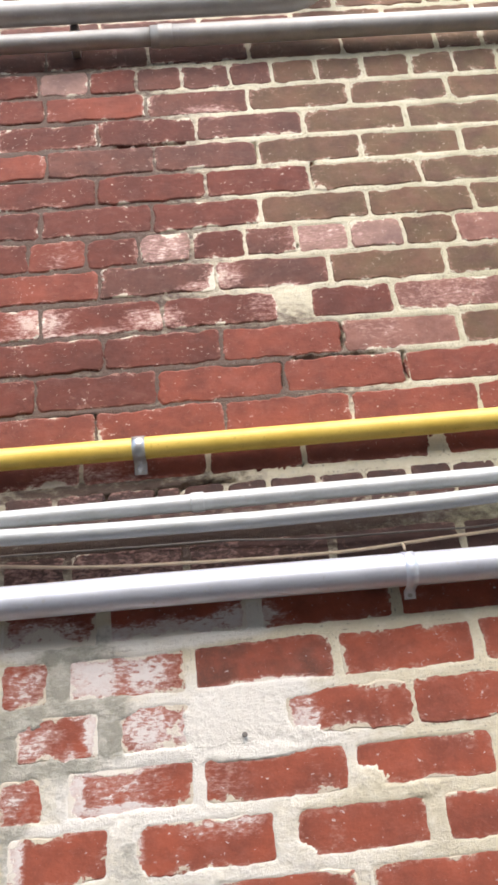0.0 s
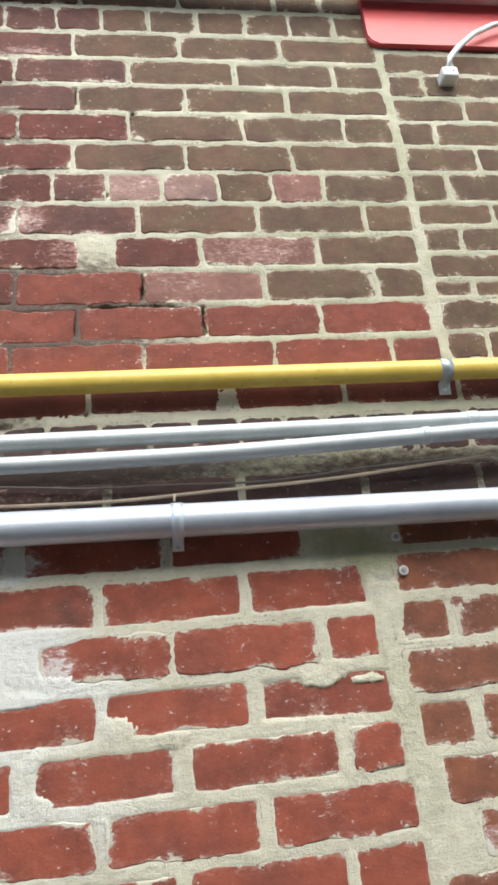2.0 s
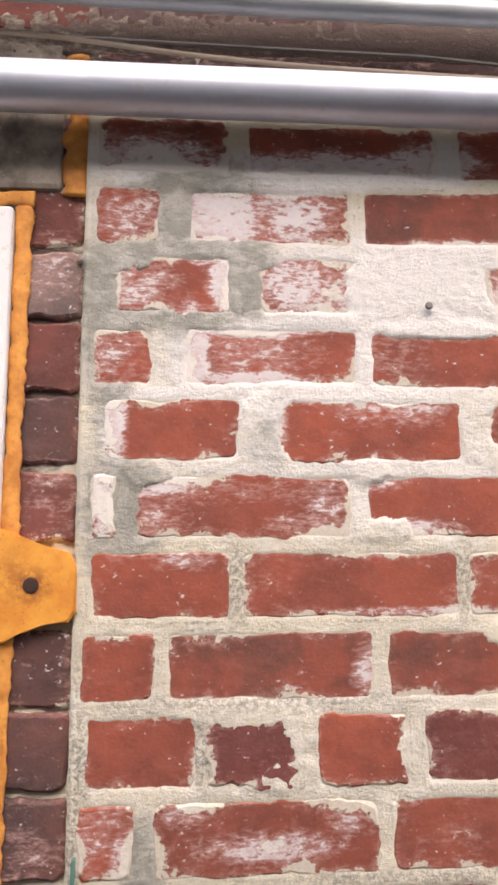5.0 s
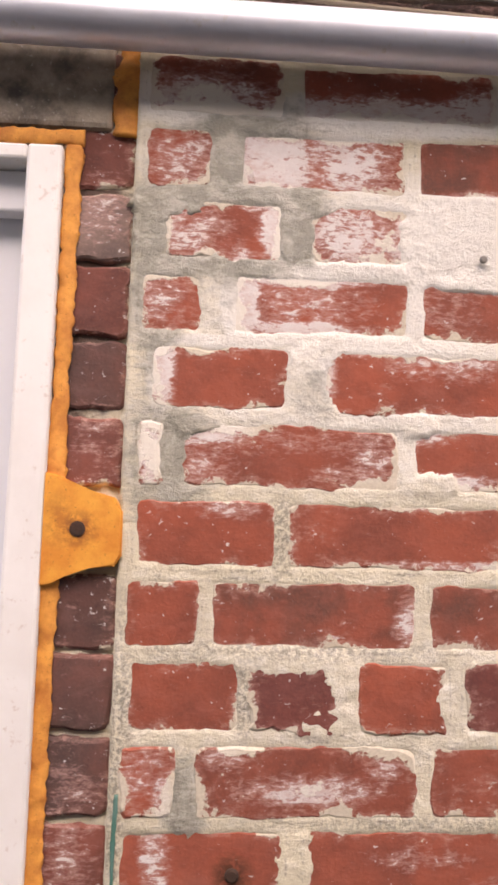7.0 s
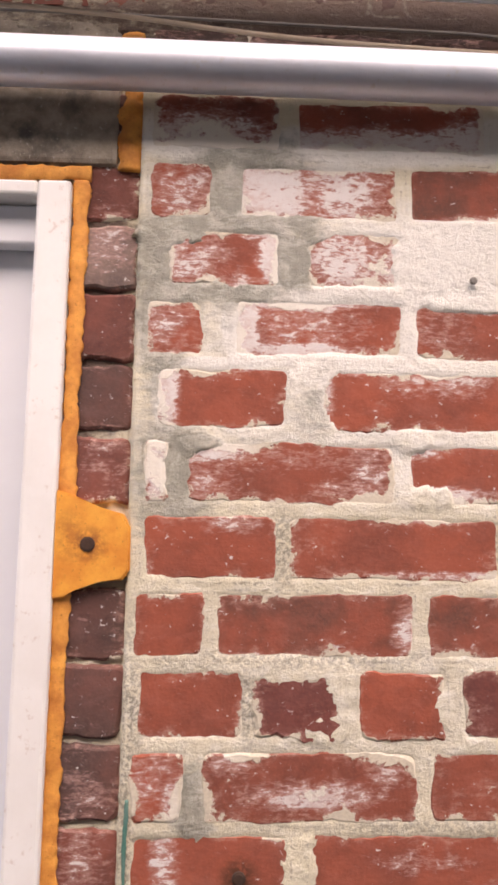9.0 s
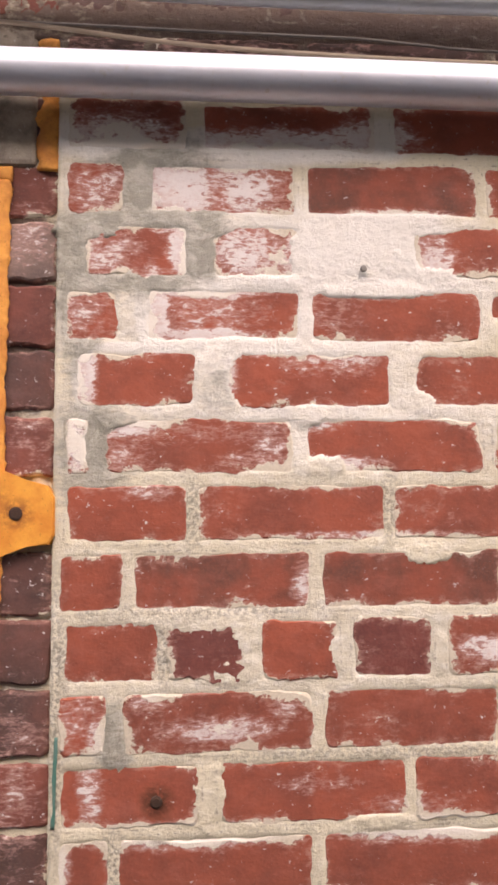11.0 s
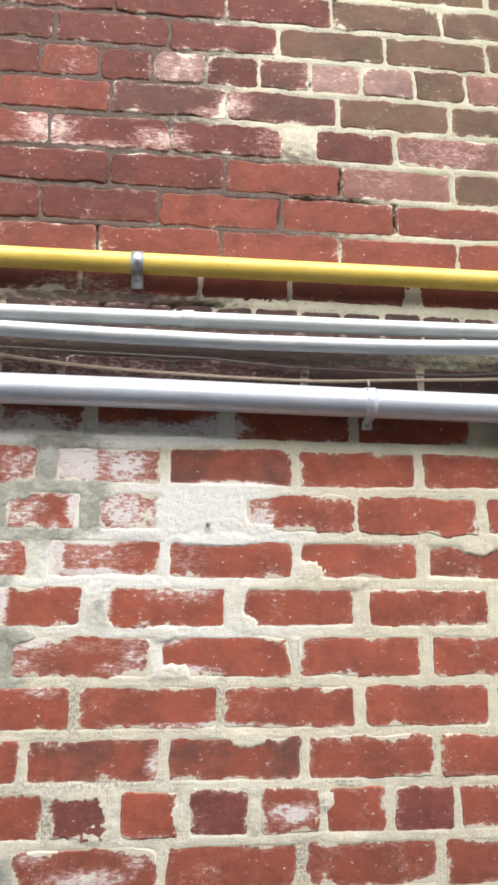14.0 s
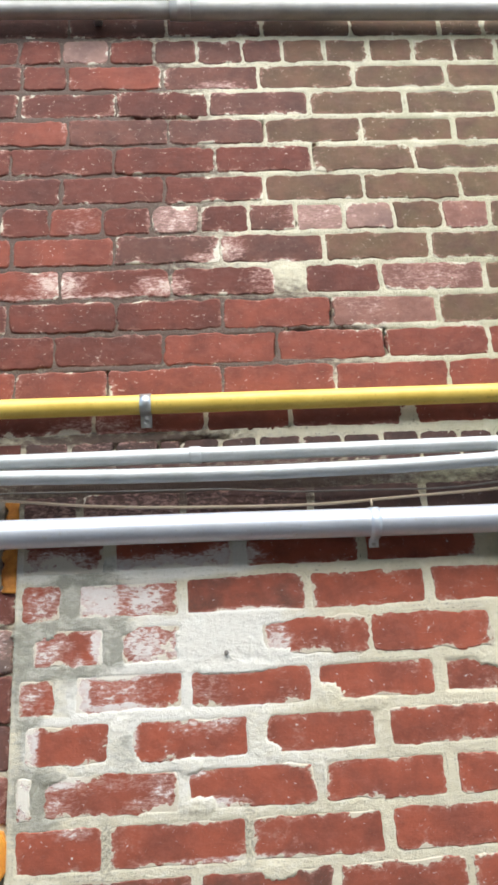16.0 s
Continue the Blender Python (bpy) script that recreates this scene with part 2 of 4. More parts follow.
def mortar_material():
    m, t, b = nodes_of("lime mortar")
    cloud = noise_node(t, 12, 5, 0.6)
    grain = noise_node(t, 380, 4, 0.75)
    grit = noise_node(t, 130, 4, 0.72)
    smear = noise_node(t, 45, 5, 0.7, (1, 1, 2))
    grey = stain_mask(t, [(-0.17, 2.03, 0.075, 0.1, 1), (-0.255, 1.95, 0.03, 0.12, 0.9), (-0.24, 1.76, 0.05, 0.09, 0.75), (-0.214, 1.452, 0.022, 0.035, 1.0), (-0.25, 1.99, 0.045, 0.05, 1.1), (-0.118, 2.0, 0.022, 0.05, 1.0), (-0.2, 1.952, 0.07, 0.014, 1.0), (-0.234, 1.76, 0.02, 0.05, 1.0), (-0.1, 1.83, 0.03, 0.03, 0.55), (-0.19, 2.05, 0.022, 0.06, 1.0), (0.25, 2.262, 0.35, 0.016, 0.9), (0.62, 2.1, 0.06, 0.06, 0.5)])
    col = mix(t, ramp(t, cloud, 0.35, 0.7), (0.665, 0.61, 0.465), (0.575, 0.525, 0.4))
    col = mix(t, math_node(t, "MULTIPLY", ramp(t, smear, 0.5, 0.62), 0.35), col, (0.75, 0.71, 0.61))
    lime = stain_mask(t, WASH + [(0.07, 1.99, 0.11, 0.05, 1.0), (-0.04, 1.905, 0.2, 0.1, 0.6), (0.03, 1.96, 0.2, 0.09, 0.75), (0.0, 1.8, 0.28, 0.07, 0.5), (0.0, 1.55, 0.4, 0.12, 0.3)])
    col = mix(t, math_node(t, "MULTIPLY", ramp(t, math_node(t, "MULTIPLY_ADD", smear, 0.5, lime), 0.35, 0.9), 0.92), col, (0.76, 0.74, 0.69))
    g = ramp(t, math_node(t, "MULTIPLY_ADD", grey, 0.6, math_node(t, "MULTIPLY", smear, 0.6)), 0.48, 0.74)
    slurry = mix(t, ramp(t, noise_node(t, 33, 6, 0.7, (1, 1, 1.5), 0.5), 0.42, 0.62), (0.27, 0.265, 0.22), (0.45, 0.435, 0.38))
    col = mix(t, math_node(t, "MULTIPLY", g, 0.9), col, slurry)
    moss = math_node(t, "MULTIPLY", stain_mask(t, [(0.6, 2.12, 0.1, 0.06, 0.9), (0.5, 2.26, 0.3, 0.03, 0.7), (0.63, 1.9, 0.04, 0.15, 0.4), (0.72, 2.85, 0.25, 0.6, 0.7)]), ramp(t, cloud, 0.35, 0.6))
    col = mix(t, math_node(t, "MULTIPLY", moss, 0.85), col, (0.38, 0.37, 0.2))
    col = mix(t, math_node(t, "MULTIPLY", ramp(t, grit, 0.56, 0.72), 0.4), col, (0.34, 0.31, 0.25))
    # old joints high on the wall, weathered and greenish
    old = ramp(t, stain_mask(t, [(0.85, 3.0, 0.6, 0.6, 1.0)]), 0.1, 0.6)
    col = mix(t, math_node(t, "MULTIPLY", old, math_node(t, "MULTIPLY_ADD", cloud, 0.8, 0.1)), col, (0.35, 0.33, 0.235))
    # sooty old joints; between the pipes this also paints in their shade
    soot_shade = stain_mask(t, [(-0.33, 1.97, 0.045, 0.2, 1), (-0.32, 2.9, 0.42, 0.55, 1.1), (-0.1, 2.47, 0.35, 0.07, 0.9), (0.05, 2.54, 0.36, 0.13, 1.0), (0.25, 2.85, 0.3, 0.45, 0.35), (0.0, 2.265, 0.55, 0.07, 0.92), (-0.12, 2.347, 0.28, 0.02, 0.85), (0.7, 2.24, 0.3, 0.05, 0.8)])
    s = ramp(t, math_node(t, "MULTIPLY_ADD", soot_shade, 0.6, math_node(t, "MULTIPLY", smear, 0.5)), 0.5, 0.75)
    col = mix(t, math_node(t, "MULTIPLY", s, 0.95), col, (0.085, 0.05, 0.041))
    # coarse, pitted fillings
    coarse = math_node(t, "MULTIPLY", stain_mask(t, [(-0.13, 1.692, 0.012, 0.034, 1.0), (0.089, 1.697, 0.012, 0.034, 1.0), (0.212, 1.472, 0.012, 0.034, 1.0), (-0.215, 1.322, 0.012, 0.034, 1.0), (-0.161, 1.54, 0.012, 0.034, 1.0), (-0.274, 1.536, 0.012, 0.034, 1.0), (-0.244, 1.611, 0.012, 0.034, 1.0), (-0.277, 1.48, 0.008, 0.13, 1.0), (-0.1, 1.585, 0.12, 0.008, 0.8), (0.1, 1.43, 0.2, 0.007, 0.8), (-0.15, 1.28, 0.2, 0.01, 0.8)]), ramp(t, noise_node(t, 210, 4, 0.8), 0.45, 0.56))
    col = mix(t, math_node(t, "MULTIPLY", coarse, 0.8, clamp=True), col, (0.19, 0.175, 0.15))
    # dark grit and old dirt caught along the brick edges
    joint = t.nodes.new("ShaderNodeAttribute")
    joint.attribute_name = "joint"
    near = math_node(t, "MULTIPLY", math_node(t, "ABSOLUTE", math_node(t, "ADD", joint.outputs["Fac"], 0.001)), -60.0)
    caught = ramp(t, math_node(t, "ADD", math_node(t, "MULTIPLY_ADD", noise_node(t, 170, 5, 0.75), 0.9, near), math_node(t, "MULTIPLY", noise_node(t, 16, 3, 0.5), 0.55)), 0.72, 0.86)
    clean = math_node(t, "SUBTRACT", 0.75, math_node(t, "MULTIPLY", lime, 0.7), clamp=True)
    col = mix(t, math_node(t, "MULTIPLY", caught, clean), col, (0.2, 0.175, 0.14))
    t.links.new(col, b.inputs["Base Color"])
    b.inputs["Roughness"].default_value = 0.92
    bump(t, b, math_node(t, "ADD", grain, math_node(t, "MULTIPLY_ADD", grit, 1.2, smear)), 0.7, 0.002)
    return m


MORTAR = mortar_material()


def plain_material(name, tone, other, rough, scale=20, metal=0.0, relief=0.1, speck=None, stretch=(1, 1, 1)):
    m, t, b = nodes_of(name)
    cloud = noise_node(t, scale, 5, 0.65, stretch)
    fine = noise_node(t, scale * 9, 4, 0.7, stretch)
    col = mix(t, ramp(t, cloud, 0.35, 0.7), tone, other)
    if speck:
        col = mix(t, math_node(t, "MULTIPLY", ramp(t, fine, 0.6, 0.7), 0.7), col, speck)
    t.links.new(col, b.inputs["Base Color"])
    r = math_node(t, "MULTIPLY_ADD", fine, 0.2, rough - 0.1)
    t.links.new(r, b.inputs["Roughness"])
    b.inputs["Metallic"].default_value = metal
    bump(t, b, fine, relief, 0.001)
    return m


PIPE_WHITE = plain_material("bright galvanised steel", (0.68, 0.715, 0.79), (0.59, 0.62, 0.69), 0.46, 12, 0.55, speck=(0.55, 0.55, 0.54))
PIPE_GREY = plain_material("galvanised conduit", (0.52, 0.54, 0.55), (0.44, 0.46, 0.46), 0.55, 18, 0.4, speck=(0.42, 0.42, 0.38))
PIPE_DULL = plain_material("weathered conduit", (0.43, 0.415, 0.4), (0.35, 0.34, 0.325), 0.6, 18, 0.3, speck=(0.5, 0.5, 0.48))
YELLOW = plain_material("yellow gas paint", (0.8, 0.57, 0.13), (0.7, 0.48, 0.09), 0.4, 14, speck=(0.5, 0.34, 0.06))
STEEL = plain_material("zinc strap", (0.5, 0.5, 0.5), (0.38, 0.38, 0.37), 0.4, 40, 0.8, speck=(0.3, 0.27, 0.24))
FOAM = plain_material("orange sealant foam", (0.8, 0.35, 0.07), (0.52, 0.18, 0.035), 0.75, 34, relief=1.0, speck=(0.3, 0.1, 0.03))
PLATE = plain_material("orange primed steel", (0.8, 0.36, 0.06), (0.64, 0.22, 0.035), 0.5, 30, relief=0.3, speck=(0.25, 0.1, 0.03))
_, pt, pb = PLATE, PLATE.node_tree, PLATE.node_tree.nodes["Principled BSDF"]
base = pb.inputs["Base Color"].links[0].from_socket
halo = math_node(pt, "MULTIPLY", stain_mask(pt, [(-0.322, 1.692, 0.015, 0.013, 0.9), (-0.34, 1.7, 0.012, 0.02, 0.4)]), ramp(pt, noise_node(pt, 120, 4, 0.7), 0.3, 0.6))
pt.links.new(mix(pt, halo, base, (0.2, 0.06, 0.02)), pb.inputs["Base Color"])
RUST = plain_material("rust", (0.06, 0.026, 0.014), (0.035, 0.018, 0.012), 0.85, 60, relief=0.5)
WHITE = plain_material("white frame paint", (0.8, 0.79, 0.77), (0.74, 0.72, 0.69), 0.45, 10, speck=(0.6, 0.52, 0.47))
PANEL = plain_material("white door paint", (0.78, 0.79, 0.82), (0.73, 0.74, 0.78), 0.35, 3)
STONE = plain_material("lintel stone", (0.4, 0.34, 0.27), (0.12, 0.1, 0.085), 0.9, 22, relief=1.0, speck=(0.55, 0.52, 0.46))
SIGN_RED = plain_material("red sheet paint", (0.62, 0.07, 0.07), (0.55, 0.06, 0.065), 0.35, 6)
CABLE_TAN = plain_material("tan cable", (0.42, 0.33, 0.24), (0.33, 0.26, 0.19), 0.6, 30)
CABLE_DARK = plain_material("grey wire", (0.22, 0.2, 0.18), (0.14, 0.13, 0.12), 0.6, 30)
PAVING = plain_material("alley asphalt", (0.055, 0.054, 0.052), (0.04, 0.04, 0.04), 0.9, 8, relief=0.8, speck=(0.12, 0.12, 0.11))
RENDER = plain_material("grey render", (0.23, 0.2, 0.18), (0.18, 0.16, 0.145), 0.9, 2, relief=0.4)
TEAL = plain_material("teal paint drip", (0.05, 0.17, 0.135), (0.1, 0.2, 0.17), 0.5, 60)


# ---- builders ----
def mesh_of(name, bm, material, smooth=False):
    bmesh.ops.recalc_face_normals(bm, faces=bm.faces)
    me = bpy.data.meshes.new(name)
    bm.to_mesh(me)
    bm.free()
    me.materials.append(material)
    if smooth:
        for p in me.polygons:
            p.use_smooth = True
    return me


def part(name, bm, material, parent=None, label="", smooth=False):
    ob = new(name, mesh_of(name, bm, material, smooth))
    ob.parent = parent
    if label:
        tagged(ob, label)
    return ob


def thing(name, label, category, at=(0, 0, 0), group="", kind=""):
    ob = new(name)
    ob.empty_display_size = 0.05
    ob.location = at
    return tagged(ob, label, category, group, kind)


def box(x0, x1, y0, y1, z0, z1, bevel=0.0, segments=2):
    bm = bmesh.new()
    bmesh.ops.create_cube(bm, size=1, matrix=Matrix.Translation(((x0 + x1) / 2, (y0 + y1) / 2, (z0 + z1) / 2)) @ Matrix.Diagonal((x1 - x0, y1 - y0, z1 - z0, 1)))
    if bevel:
        bmesh.ops.bevel(bm, geom=bm.edges[:], offset=bevel, segments=segments, affect="EDGES", profile=0.5)
    return bm


def tube(points, radius, sides=28, bm=None, closed_ends=True):
    """A round bar along a line of points; radius may be a list, one for each point."""
    bm = bm or bmesh.new()
    pts = [Vector(p) for p in points]
    rad = radius if isinstance(radius, (list, tuple)) else [radius] * len(pts)
    rings = []
    for i, p in enumerate(pts):
        d = (pts[min(i + 1, len(pts) - 1)] - pts[max(i - 1, 0)]).normalized()
        u = d.cross(Vector((0, 0, 1)) if abs(d.z) < 0.9 else Vector((0, 1, 0))).normalized()
        v = d.cross(u)
        rings.append([bm.verts.new(p + rad[i] * (u * math.cos(a) + v * math.sin(a))) for a in [2 * math.pi * k / sides for k in range(sides)]])
    for a, b in zip(rings, rings[1:]):
        for k in range(sides):
            bm.faces.new((a[k], a[(k + 1) % sides], b[(k + 1) % sides], b[k]))
    if closed_ends:
        bm.faces.new(rings[0][::-1])
        bm.faces.new(rings[-1])
    return bm


def disc(x, y, z, r, depth, sides=16, dome=0.3):
    """A small round head that faces away from the wall."""
    return tube([(x, y, z), (x, y - depth * 0.7, z), (x, y - depth, z)], [r, r, r * (1 - dome)], sides)


# ---- setting ----
rng = random.Random(7)
GROUND_SIZE = 60
ground = part("ground", box(-GROUND_SIZE, GROUND_SIZE, -GROUND_SIZE, GROUND_SIZE, -0.2, 0.0), PAVING)
tagged(ground, "dark grey worn asphalt alley floor", "ground", kind="structure")
# unseen wall, added to cut off the low sky and steepen the light
wall_back = part("wall_unseen", box(-8, 8, -3.5, -3.2, 0, 4.4), RENDER)
tagged(wall_back, "unseen plain grey wall added to block low sky light", "wall", kind="structure")

wall = thing("wall_north", "old red brick wall with smeared pale lime mortar and patches of whitewash", "wall", kind="structure")
OPEN_X0, OPEN_X1, OPEN_TOP = -1.28, -0.352, 2.086
part("core", box(OPEN_X1, 4.0, 0.02, 0.3, 0, 5.0), MORTAR, wall)
part("core", box(-4.0, OPEN_X0, 0.02, 0.3, 0, 5.0), MORTAR, wall)
part("core", box(OPEN_X0, OPEN_X1, 0.02, 0.3, OPEN_TOP + 0.14, 5.0), MORTAR, wall)

# z of the bed joints: lower courses 74.5 mm, upper courses 70.6 mm
LOW, UP = 0.0745, 0.0708


def low_z(k):
    return 1.504 + LOW * k


def up_z(u):
    return 2.4145 + UP * (u - 1)


BRICKS = []


def course(z0, z1, spans, material, ragged=0.0042, joint=0.0034):
    """One course: the two ends of every brick along the wall."""
    for x0, x1 in spans:
        if x1 - x0 < 0.015:
            continue
        grow = 0.0028
        tone = PLUM if material is BROWN and x0 + x1 < 0.56 else material
        BRICKS.append((x0 - grow, x1 + grow, z0 + joint, z1 - joint, tone, ragged))


def between(joints, gap):
    return [(a + gap, b - gap) for a, b in zip(joints, joints[1:])]


# lower courses, from below
for k in range(-6, -4):
    course(low_z(k), low_z(k + 1), between([-0.277, -0.17 - 0.1 * (k % 2), 0.04 - 0.1 * (k % 2), 0.25 - 0.1 * (k % 2), 0.46 - 0.1 * (k % 2), 0.63], 0.005), RED)
course(low_z(-4), low_z(-3), [(-0.272, -0.102), (-0.093, 0.114), (0.124, 0.327), (0.337, 0.54), (0.55, 0.622)], RED)
course(low_z(-3), low_z(-2), [(-0.272, -0.219), (-0.209, -0.003), (0.008, 0.21), (0.22, 0.42), (0.43, 0.62)], RED)
course(low_z(-2), low_z(-1), [(-0.272, -0.125), (-0.102, 0.1), (0.111, 0.315), (0.327, 0.53), (0.54, 0.625)], RED)
course(low_z(-1), low_z(0), [(-0.272, -0.224), (-0.205, -0.002), (0.015, 0.207), (0.221, 0.42), (0.435, 0.622)], RED, 0.003)
course(low_z(0), low_z(1), [(-0.27, -0.169)], RED, 0.003)
course(low_z(0), low_z(1), [(-0.158, -0.073)], DARK, 0.006)
course(low_z(0), low_z(1), [(-0.055, 0.027), (0.152, 0.241), (0.252, 0.342), (0.462, 0.55), (0.562, 0.625)], RED, 0.003)
course(low_z(0), low_z(1), [(0.046, 0.132), (0.357, 0.45)], DARK, 0.003)
course(low_z(1), low_z(2), [(-0.274, -0.208), (0.226, 0.42), (0.435, 0.62)], RED, 0.003, 0.0045)
course(low_z(1), low_z(2), [(-0.195, -0.003), (0.014, 0.212)], CLOUDED, 0.003, 0.0045)
course(low_z(2), low_z(3), [(-0.267, -0.138), (-0.124, 0.084), (0.095, 0.297), (0.316, 0.515), (0.53, 0.622)], RED, 0.003, 0.0045)
course(low_z(3), low_z(4), [(-0.268, -0.248), (-0.224, -0.02), (-0.003, 0.196), (0.214, 0.407), (0.428, 0.622)], RED, 0.004, 0.005)
course(low_z(4), low_z(5), [(-0.258, -0.128), (-0.092, 0.094), (0.123, 0.302), (0.326, 0.524), (0.545, 0.615)], RED, 0.004, 0.0055)
course(low_z(5), low_z(6), [(-0.272, -0.214), (-0.183, -0.008), (0.004, 0.2), (0.215, 0.408), (0.424, 0.612)], RED, 0.004, 0.0055)
course(low_z(6), low_z(7), [(-0.252, -0.136), (-0.105, -0.004), (0.126, 0.302), (0.312, 0.515), (0.533, 0.606)], RED, 0.005, 0.005)
course(low_z(7), low_z(8), [(-0.272, -0.208), (-0.18, -0.012), (0.214, 0.411), (0.425, 0.6)], RED, 0.003, 0.0045)
course(low_z(7), low_z(8), [(0.001, 0.202)], CLOUDED, 0.003, 0.0045)
course(low_z(8), low_z(9), [(-0.272, -0.138), (-0.12, 0.085), (0.105, 0.3), (0.313, 0.509)], RED, 0.003, 0.005)

# courses behind the pipes, the lower two toned for dirt and pipe shade
course(2.1765, 2.25, between([-0.28, -0.18, 0.0, 0.225, 0.427, 0.625, 0.815, 1.02, 1.23], 0.006), GRIMY_SHADED, 0.003)
course(2.262, 2.348, between([-0.28, -0.2, -0.12, -0.04, 0.0, 0.07, 0.138, 0.217, 0.293, 0.365, 0.434, 0.508, 0.574, 0.64, 0.72, 0.815, 1.02, 1.23], 0.005), GRIMY_SHADED, 0.003, 0.006)
course(2.352, 2.4145, between([-0.36, -0.158, 0.045, 0.201, 0.427, 0.615, 0.815, 1.02, 1.23], 0.005), ORANGE, 0.003)

# upper courses
G = 0.0045
course(up_z(1), up_z(2), between([-0.51, -0.303, -0.133, 0.08, 0.29, 0.507, 0.71, 0.803], G), ORANGE)
course(up_z(2), up_z(3), between([-0.44, -0.233, -0.029], G), UPPER)
course(up_z(2), up_z(3), between([-0.029, 0.184, 0.394, 0.595, 0.795], G), ORANGE)
course(up_z(3), up_z(4), between([-0.53, -0.32, -0.118, 0.085], G), UPPER)
course(up_z(3), up_z(4), between([0.085, 0.295], G), ORANGE)
course(up_z(3), up_z(4), between([0.295, 0.506], G), ROSE)
course(up_z(3), up_z(4), between([0.506, 0.707, 0.797], G), BROWN)
course(up_z(4), up_z(5), between([-0.43, -0.226], G), ORANGE)
course(up_z(4), up_z(5), between([-0.226, -0.013, 0.19], G), UPPER)
course(up_z(4), up_z(5), [(0.252, 0.394)], UPPER, 0.004)
course(up_z(4), up_z(5), [(0.405, 0.604)], ROSE, 0.004)
course(up_z(4), up_z(5), between([0.609, 0.8], G), BROWN)
course(up_z(5), up_z(6), between([-0.53, -0.32, -0.122], G), ORANGE)
course(up_z(5), up_z(6), between([-0.122, 0.087, 0.293], G), BROWN)
course(up_z(5), up_z(6), between([0.293, 0.508, 0.709, 0.803], G), BROWN)
HEADS = [-0.447, -0.346, -0.249, -0.144, -0.048, 0.047, 0.146, 0.242, 0.34, 0.441, 0.542, 0.64, 0.806]
HEAD_TONES = [UPPER, UPPER, ORANGE, UPPER, PALE, UPPER, BROWN, PALE, PALE, BROWN, ROSE, BROWN]
for span, tone in zip(between(HEADS, G), HEAD_TONES):
    course(up_z(6), up_z(7), [span], tone)
course(up_z(7), up_z(8), between([-0.435, -0.228, -0.02, 0.182], G), UPPER)
course(up_z(7), up_z(8), between([0.182, 0.388, 0.588, 0.804], G), BROWN)
course(up_z(8), up_z(9), between([-0.53, -0.332, -0.125], G), UPPER)
course(up_z(8), up_z(9), between([-0.125, 0.083, 0.285], G), UPPER)
course(up_z(8), up_z(9), between([0.285, 0.5, 0.702, 0.802], G), BROWN)
course(up_z(9), up_z(10), between([-0.42, -0.218], G), ORANGE)
course(up_z(9), up_z(10), between([-0.218, -0.011, 0.19, 0.394], G), BROWN)
course(up_z(9), up_z(10), between([0.394, 0.596, 0.8], G), BROWN)
course(up_z(10), up_z(11), between([-0.525, -0.321, -0.119, 0.075], G), UPPER)
course(up_z(10), up_z(11), between([0.075, 0.29, 0.498, 0.7, 0.803], G), BROWN)
course(up_z(11), up_z(12), between([-0.5, -0.316, -0.223], G), UPPER)
course(up_z(11), up_z(12), between([-0.223, -0.02], G), ORANGE)
course(up_z(11), up_z(12), between([-0.02, 0.186, 0.392, 0.6, 0.805], G), BROWN)
HEADS = [-0.52, -0.42, -0.325, -0.235, -0.134, -0.038, 0.055, 0.155, 0.24, 0.335, 0.432, 0.532, 0.625, 0.72, 0.806]
HEAD_TONES = [UPPER, UPPER, UPPER, PALE, UPPER, BROWN, BROWN, BROWN, BROWN, BROWN, BROWN, BROWN, BROWN, BROWN]
for span, tone in zip(between(HEADS, G), HEAD_TONES):
    course(up_z(12), up_z(13), [span], tone)
for u in range(13, 18):
    o = 0.1 * (u % 2)
    course(up_z(u), up_z(u + 1), between([-0.52 + o, -0.32 + o, -0.11 + o, 0.1 + o, 0.3 + o, 0.5 + o, 0.7, 0.805], G), BROWN)
# the part past the upright joint keeps courses of its own
SEEN = len(BRICKS)
BEDS = [2.43, 2.49, 2.557, 2.597, 2.654, 2.714, 2.769, 2.842]
BEDS += [2.842 + 0.064 * n for n in range(1, 14)]
for n, (za, zb) in enumerate(zip(BEDS, BEDS[1:])):
    o = 0.075 * (n % 2)
    course(za, zb, between([0.812, 0.888 + o, 1.095 + o, 1.3 + o], 0.005), BROWN)
PIER_ROWS = {1: [(0.665, 0.83), (0.84, 1.04)], 0: [(0.648, 0.85), (0.862, 1.06)], -1: [(0.634, 0.716), (0.727, 0.93), (0.94, 1.14)], -2: [(0.639, 0.845), (0.857, 1.06)],
             -3: [(0.648, 0.722), (0.742, 0.94), (0.95, 1.15)], -4: [(0.668, 0.87), (0.88, 1.08)]}
for n, spans in PIER_ROWS.items():
    course(2.04 + 0.0715 * n, 2.04 + 0.0715 * (n + 1), spans, UMBER, 0.004, 0.0045)
# below it the courses bond through
for n in range(-13, -4):
    o = 0.1 * (n % 2)
    course(2.04 + 0.0715 * n, 2.04 + 0.0715 * (n + 1), between([0.64 + 0.6 * o, 0.75 + o, 0.96 + o, 1.17 + o, 1.3], 0.006), UMBER, 0.004, 0.0045)
# courses run on to the left, out of sight
REST = []
for z0, z1 in sorted({(b[2], b[3]) for b in BRICKS[:SEEN] if b[2] > 2.255}):
    x = min(b[0] for b in BRICKS if b[2] == z0) - 0.008
    while x > -0.82:
        REST.append((max(x - 0.2, -0.9), x, z0, z1))
        x -= 0.208


